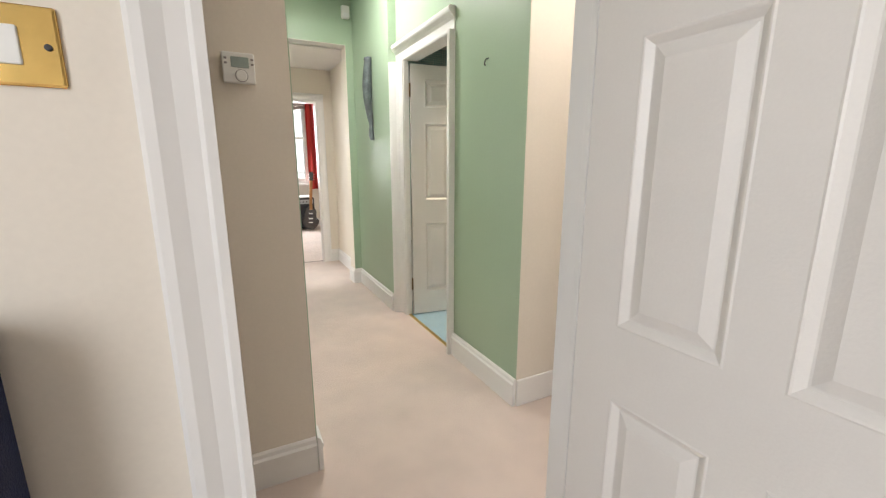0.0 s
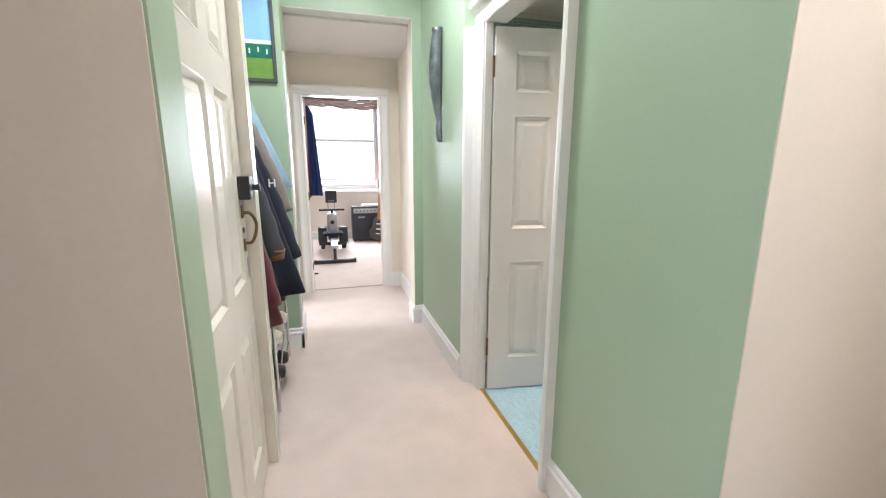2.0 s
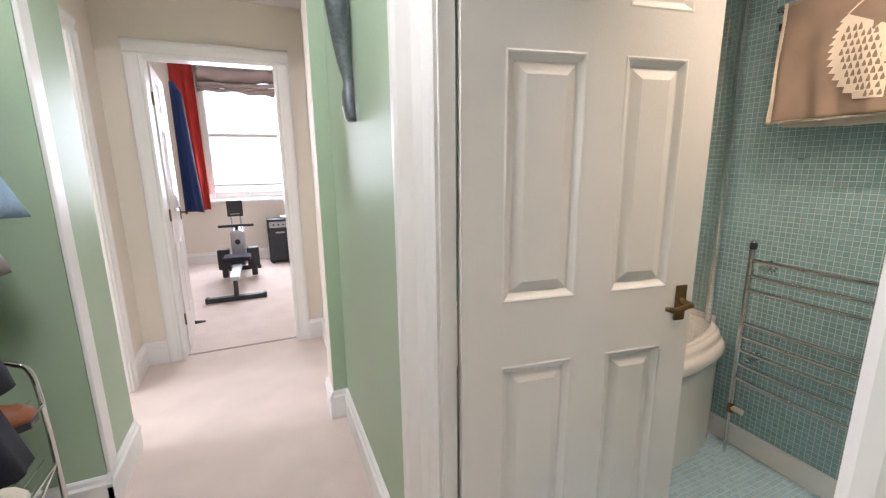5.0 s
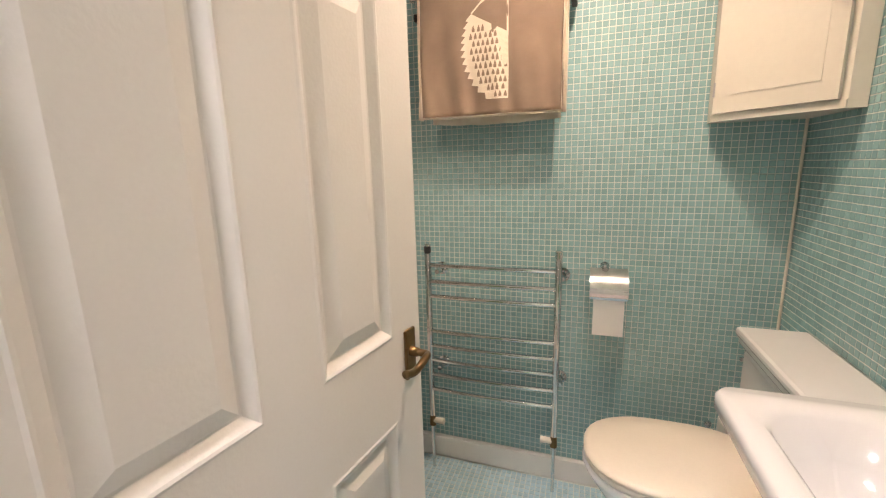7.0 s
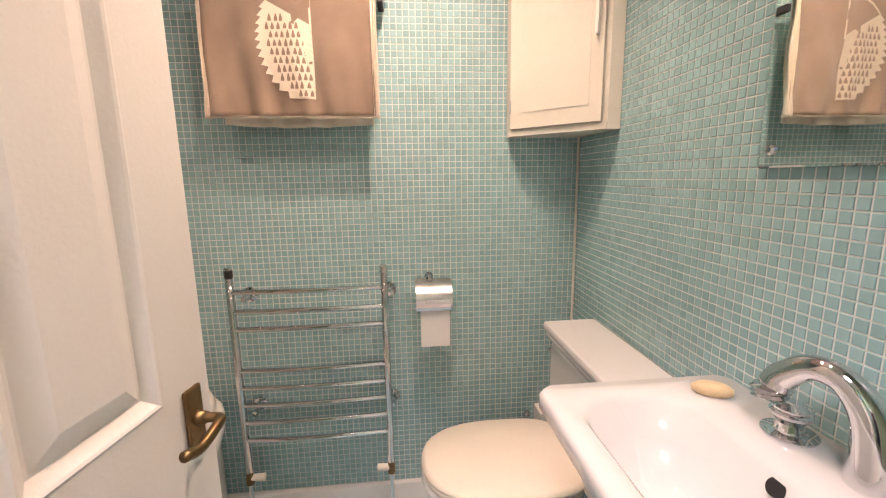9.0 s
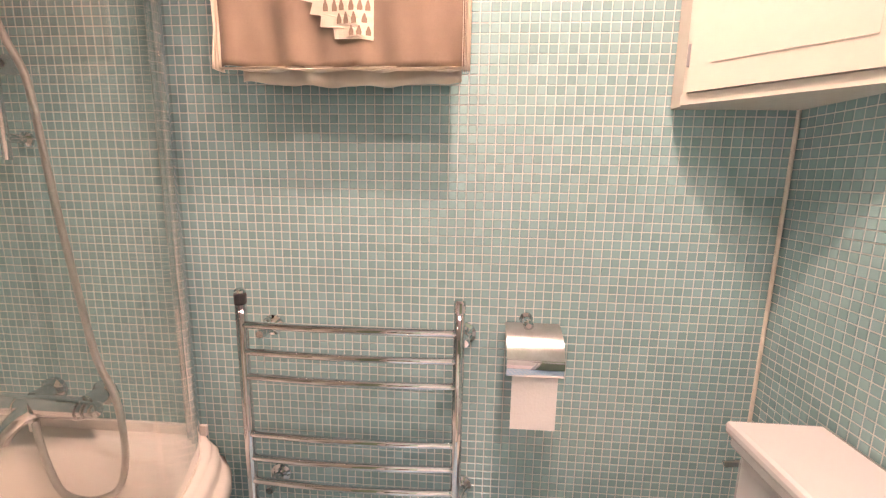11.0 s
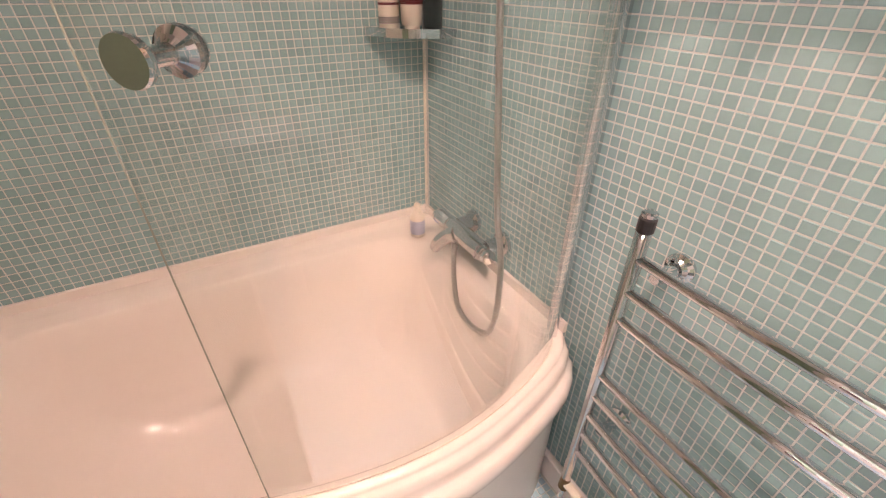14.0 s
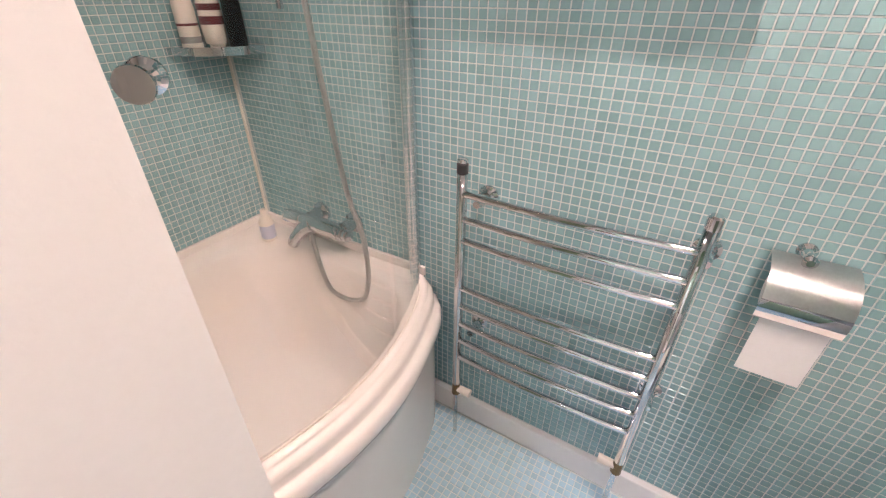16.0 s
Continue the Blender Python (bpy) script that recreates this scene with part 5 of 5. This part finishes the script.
def coat(y, z0, z1, out, wide, material, label, seed, sleeve=None, cuff=None):
    """A jacket on a hook on the alcove wall: torso, and a sleeve hanging in front."""
    t = thing("coat", COATX, y, z0, 0, label, "coat", "coats on hooks")
    n, h = 40, z1 - z0
    loops = []
    for k in range(12):
        v = k / 11
        o = out * (1 - 0.74 * v)
        w = wide * (1 - 0.35 * v ** 2)
        if k == 11:
            o, w = o * 0.5, w * 0.4
        lp = []
        for j in range(n):
            a = 2 * math.pi * j / n
            f = 1 + (0.09 * math.sin(4 * a + seed + v) + 0.05 * math.sin(9 * a + 2 * seed)) * (1 - 0.6 * v)
            lp.append((o / 2 + o / 2 * math.cos(a) * f, w / 2 * math.sin(a) * f, h * v))
        loops.append(lp)
    part("torso", loft(bmesh.new(), loops), material, t, smooth=True)
    if sleeve:
        x, yy, za, zb, r = sleeve
        pts = curve_points([(x * 0.3, yy + 0.02, za - z0), (x * 0.52, yy + 0.01, za * 0.7 + zb * 0.3 - z0), (x * 0.78, yy, za * 0.35 + zb * 0.65 - z0), (x, yy - 0.01, zb - z0)], 6)
        rad = [r * (0.8 + 0.25 * math.sin(k / (len(pts) - 1) * 2.6) + 0.05 * math.sin(k * 1.9)) for k in range(len(pts))]
        s = part("sleeve", tube(pts, rad, 18), material, t, smooth=True)
        if cuff:
            e = pts[-1]
            part("cuff", tube([e + Vector((0, 0, 0.03)), e - Vector((0, 0, 0.02))], [r * 0.93, r * 0.8], 18), cuff, s, "striped knitted cuff", smooth=True)
    return t


coat(3.06, 0.56, 1.60, 0.29, 0.18, REDCLOTH, "maroon jacket hung beside the front door", 1, (0.265, -0.03, 1.45, 0.66, 0.05))
coat(3.24, 0.70, 1.68, 0.27, 0.20, GREYCLOTH, "dark grey jacket with striped knitted cuffs", 2, (0.27, -0.02, 1.50, 0.86, 0.06), TAN_LEATHER)
dark = coat(3.46, 0.60, 1.70, 0.39, 0.26, DARKCLOTH, "long black coat with a white letter on it", 3, (0.33, 0.02, 1.50, 0.78, 0.06))
coat(3.66, 1.0, 1.80, 0.30, 0.18, TANCLOTH, "taupe jacket hung over other coats", 5, (0.30, 0.0, 1.60, 1.02, 0.05))
coat(3.83, 1.16, 1.80, 0.32, 0.13, PALEBLUE, "pale blue denim shirt hung behind the coats", 7)
tagged(part("coat_rail", boxes((0.12, 0.14, 2.98, 3.95, 1.70, 1.79), bevel=0.004), GLOSS), "white board with coat hooks on the alcove wall", "coat rack")


def letters(parent):
    """Two white capitals on the dark coat."""
    d = bpy.data.curves.new("lettering", "FONT")
    d.body, d.size, d.extrude = "H", 0.058, 0.001
    ob = new("lettering", d)
    ob.matrix_world = pose(0.395, 3.335, 1.185, 90, 0, 25)
    dg = bpy.context.evaluated_depsgraph_get()
    me = bpy.data.meshes.new_from_object(ob.evaluated_get(dg))
    bpy.data.objects.remove(ob)
    me.materials.append(PAPER)
    lo = new("lettering", me)
    lo.parent = parent
    lo.matrix_world = pose(0.395, 3.335, 1.185, 90, 0, 25)
    lo["label"] = "white letter on the sleeve"


letters(dark)


def shoe_rack():
    t = thing("shoe_rack", 0.26, 3.55, 0, 0, "chrome wire shoe rack under the coats", "shoe rack")
    x0, x1 = -0.10, 0.115
    for y in (-0.32, 0.36):
        bm = tube(curve_points([(x1, y, 0.0), (x1, y, 0.40), (x1 - 0.01, y, 0.64), (x1 - 0.05, y, 0.69), (0.0, y, 0.70), (x0 + 0.02, y, 0.68), (x0, y, 0.62), (x0, y, 0.0)], 6), 0.009, 12)
        part("end_frame", bm, CHROME, t, smooth=True)
    for z in (0.10, 0.32, 0.54):
        part("front_rod", tube([(x1, -0.32, z), (x1, 0.36, z)], 0.006, 10), CHROME, t)
        part("back_rod", tube([(x0, -0.32, z + 0.04), (x0, 0.36, z + 0.04)], 0.006, 10), CHROME, t)
        for k in range(1, 7):
            x = x0 + (x1 - x0) * k / 7
            part("shelf_wire", tube([(x, -0.32, z + 0.02), (x, 0.36, z + 0.02)], 0.0025, 8), CHROME, t)
    part("brace", tube([(x1, -0.32, 0.10), (x1, 0.36, 0.32)], 0.004, 8), CHROME, t)
    return t


shoe_rack()


def shoe(x, y, z, rz, upper, sole, label):
    t = thing("shoe", x, y, z, rz, label, "shoe", "shoes on the rack")
    prof = [(-0.12, 0.034, 0.085), (-0.10, 0.040, 0.10), (-0.05, 0.040, 0.098), (0.0, 0.040, 0.075), (0.06, 0.046, 0.055), (0.11, 0.044, 0.045), (0.14, 0.026, 0.03)]
    loops = [[(yy, w * math.cos(a), 0.02 + h * max(0, math.sin(a)) ** 0.7) for a in (math.pi * k / 12 for k in range(13))] for yy, w, h in prof]
    part("upper", loft(bmesh.new(), loops), upper, t, smooth=True)
    part("sole", loft(bmesh.new(), [[(yy, s * w * 1.03, z1) for s, z1 in ((-1, 0), (1, 0), (1, 0.022), (-1, 0.022))] for yy, w, h in prof]), sole, t, "rubber sole")
    return t


SHOES = ((0.31, 3.42, 0.567, TAN_LEATHER, BLACK, "tan leather shoe"), (0.31, 3.56, 0.567, TAN_LEATHER, BLACK, "tan leather shoe"), (0.31, 3.72, 0.567, TAN_LEATHER, BLACK, "tan leather shoe"), (0.28, 3.36, 0.347, TOWELWHITE, PAPER, "off-white canvas shoe"), (0.28, 3.50, 0.347, TOWELWHITE, PAPER, "off-white canvas shoe"), (0.28, 3.66, 0.347, TOWELWHITE, PAPER, "off-white canvas shoe"), (0.28, 3.40, 0.127, BLACK, BLACK, "black trainer"), (0.28, 3.58, 0.127, BLACK, BLACK, "black trainer"))
for x, y, z, u, s, lab in SHOES:
    shoe(x - 0.02, y, z, 4 * math.sin(y * 31), u, s, lab + " on the wire rack")


def picture():
    t = thing("framed_picture", 0.268, 4.03, 1.80, 0, "dark grey framed photo of a green sports court and stands", "picture")
    part("frame", boxes((-0.155, 0.155, -0.022, 0, 0.0, 0.022), (-0.155, 0.155, -0.022, 0, 0.52, 0.542), (-0.155, -0.135, -0.022, 0, 0.022, 0.52), (0.135, 0.155, -0.022, 0, 0.022, 0.52), bevel=0.002), mat("grey_frame", (0.07, 0.075, 0.08), 0.4), t)
    blue = mat("printed_sky", (0.30, 0.55, 0.85), 0.4, vary=0.15, scale=3)
    green = mat("printed_stands", (0.01, 0.16, 0.11), 0.4, vary=0.25, scale=30)
    lawn = mat("printed_lawn", (0.16, 0.30, 0.06), 0.4, vary=0.15, scale=20)
    part("print_sky", boxes((-0.135, 0.135, -0.010, -0.004, 0.245, 0.52)), blue, t)
    part("print_roof", boxes((-0.135, 0.135, -0.0105, -0.004, 0.222, 0.245)), PAPER, t)
    part("print_stand", boxes((-0.135, 0.135, -0.010, -0.004, 0.14, 0.222)), green, t)
    part("print_lawn", boxes((-0.135, 0.135, -0.010, -0.004, 0.022, 0.14)), lawn, t)
    for k, (x, z) in enumerate(((-0.11, 0.17), (-0.07, 0.175), (0.0, 0.165), (0.05, 0.175), (0.10, 0.165))):
        part("print_figure_mark", boxes((x, x + 0.008, -0.0112, -0.0095, z, z + 0.03)), PAPER, t)
    return t


picture()
t = thing("wooden_stool", -0.12, 5.15, 0, 10, "orange wooden stool in the side room", "stool")
part("stool_seat", boxes((-0.17, 0.17, -0.15, 0.15, 0.66, 0.69), bevel=0.008), PAPER, t)
for sx in (-1, 1):
    for sy in (-1, 1):
        part("leg", tube([(sx * 0.16, sy * 0.14, 0.0), (sx * 0.13, sy * 0.11, 0.66)], [0.018, 0.022], 10), WOOD, t)
t = thing("armchair", -0.36, 0.45, 0, 0, "navy upholstered armchair against the wall by the doorway", "armchair")
part("chair_back", boxes((-0.345, 0.345, 0.22, 0.36, 0.12, 1.06), bevel=0.03), NAVY, t)
part("chair_base", boxes((-0.345, 0.345, -0.33, 0.22, 0.12, 0.34), bevel=0.02), NAVY, t)
part("seat_cushion", boxes((-0.235, 0.235, -0.34, 0.215, 0.342, 0.46), bevel=0.035), NAVY, t)
for sx in (-1, 1):
    part("chair_arm", boxes((sx * 0.24, sx * 0.345, -0.33, 0.218, 0.342, 0.62), bevel=0.03), NAVY, t)
    for sy in (-0.27, 0.30):
        part("leg", tube([(sx * 0.28, sy, 0.0), (sx * 0.27, sy, 0.13)], [0.016, 0.022], 10), WOOD, t)


# ---- mosaic, the pieces last ----
PITCH, GAP = 0.0208, 0.0025


def tile_mesh(name, cells, size, proud, origin, u, v, w, material, rng):
    o, u, v, w = (Vector(c) for c in (origin, u, v, w))
    vs, fs = [], []
    for i, j in cells:
        c = o + u * ((i + 0.5) * PITCH) + v * ((j + 0.5) * PITCH)
        ta, tb = rng.uniform(-1, 1) * 0.00022, rng.uniform(-1, 1) * 0.00022
        b = len(vs)
        for s, d in ((size / 2, 0.0), (size / 2 - 0.0009, proud)):
            for a, e in ((-1, -1), (1, -1), (1, 1), (-1, 1)):
                vs.append(tuple(c + u * (a * s) + v * (e * s) + w * (d + (ta * a + tb * e if d else 0))))
        fs += [(b + 4, b + 5, b + 6, b + 7)] + [(b + k, b + (k + 1) % 4, b + 4 + (k + 1) % 4, b + 4 + k) for k in range(4)]
    me = bpy.data.meshes.new(name)
    me.from_pydata(vs, [], fs)
    me.materials.append(material)
    return me


def mosaic(name, label, backing, origin, u, v, w, nu, nv, block, material, skip=None):
    """Grout bed with small square tiles; those in the block (i0, i1, j0, j1) are pieces of their own."""
    rng = random.Random(len(name) * 7 + nu)
    bed = tagged(part(name, boxes(backing), GROUT), label, "tiles", kind="structure")
    rest = []
    one = tile_mesh("tile", [(-0.5, -0.5)], PITCH - GAP, 0.0014, (0, 0, 0), u, v, w, material, rng)
    for i in range(nu):
        for j in range(nv):
            if skip and skip(i, j):
                continue
            if block[0] <= i < block[1] and block[2] <= j < block[3]:
                t = new("tile", one)
                t.parent = bed
                t.location = Vector(origin) + Vector(u) * ((i + 0.5) * PITCH) + Vector(v) * ((j + 0.5) * PITCH)
            else:
                rest.append((i, j))
    ob = new("tile_field", tile_mesh("tile_field", rest, PITCH - GAP, 0.0014, origin, u, v, w, material, rng))
    ob.parent = bed
    tagged(ob, kind="stuff")


mosaic("wall_tiling_east", "sea-green glass mosaic tiles with pale grout", (3.0115, 3.016, 2.084, 4.176, 0.0, 2.42), (3.0115, 2.092, 0.095), (0, 1, 0), (0, 0, 1), (-1, 0, 0), 99, 110, (36, 54, 40, 56), TILE)
mosaic("wall_tiling_north", "sea-green glass mosaic tiles above the bath", (1.58, 3.0115, 4.1715, 4.176, 0.5, 2.42), (3.008, 4.1715, 0.55), (-1, 0, 0), (0, 0, 1), (0, -1, 0), 68, 88, (18, 36, 2, 18), TILE)
mosaic("wall_tiling_south", "sea-green glass mosaic tiles behind the washbasin", (1.58, 3.0115, 2.084, 2.0885, 0.0, 2.42), (3.008, 2.0885, 0.05), (-1, 0, 0), (0, 0, 1), (0, 1, 0), 68, 112, (14, 32, 38, 54), TILE)
mosaic("floor_bathroom", "small pale green mosaic floor tiles", (1.49, 3.0115, 2.084, 4.176, -0.1, -0.001), (1.51, 2.10, -0.001), (1, 0, 0), (0, 1, 0), (0, 0, 1), 71, 65, (52, 68, 34, 52), FLOORTILE)
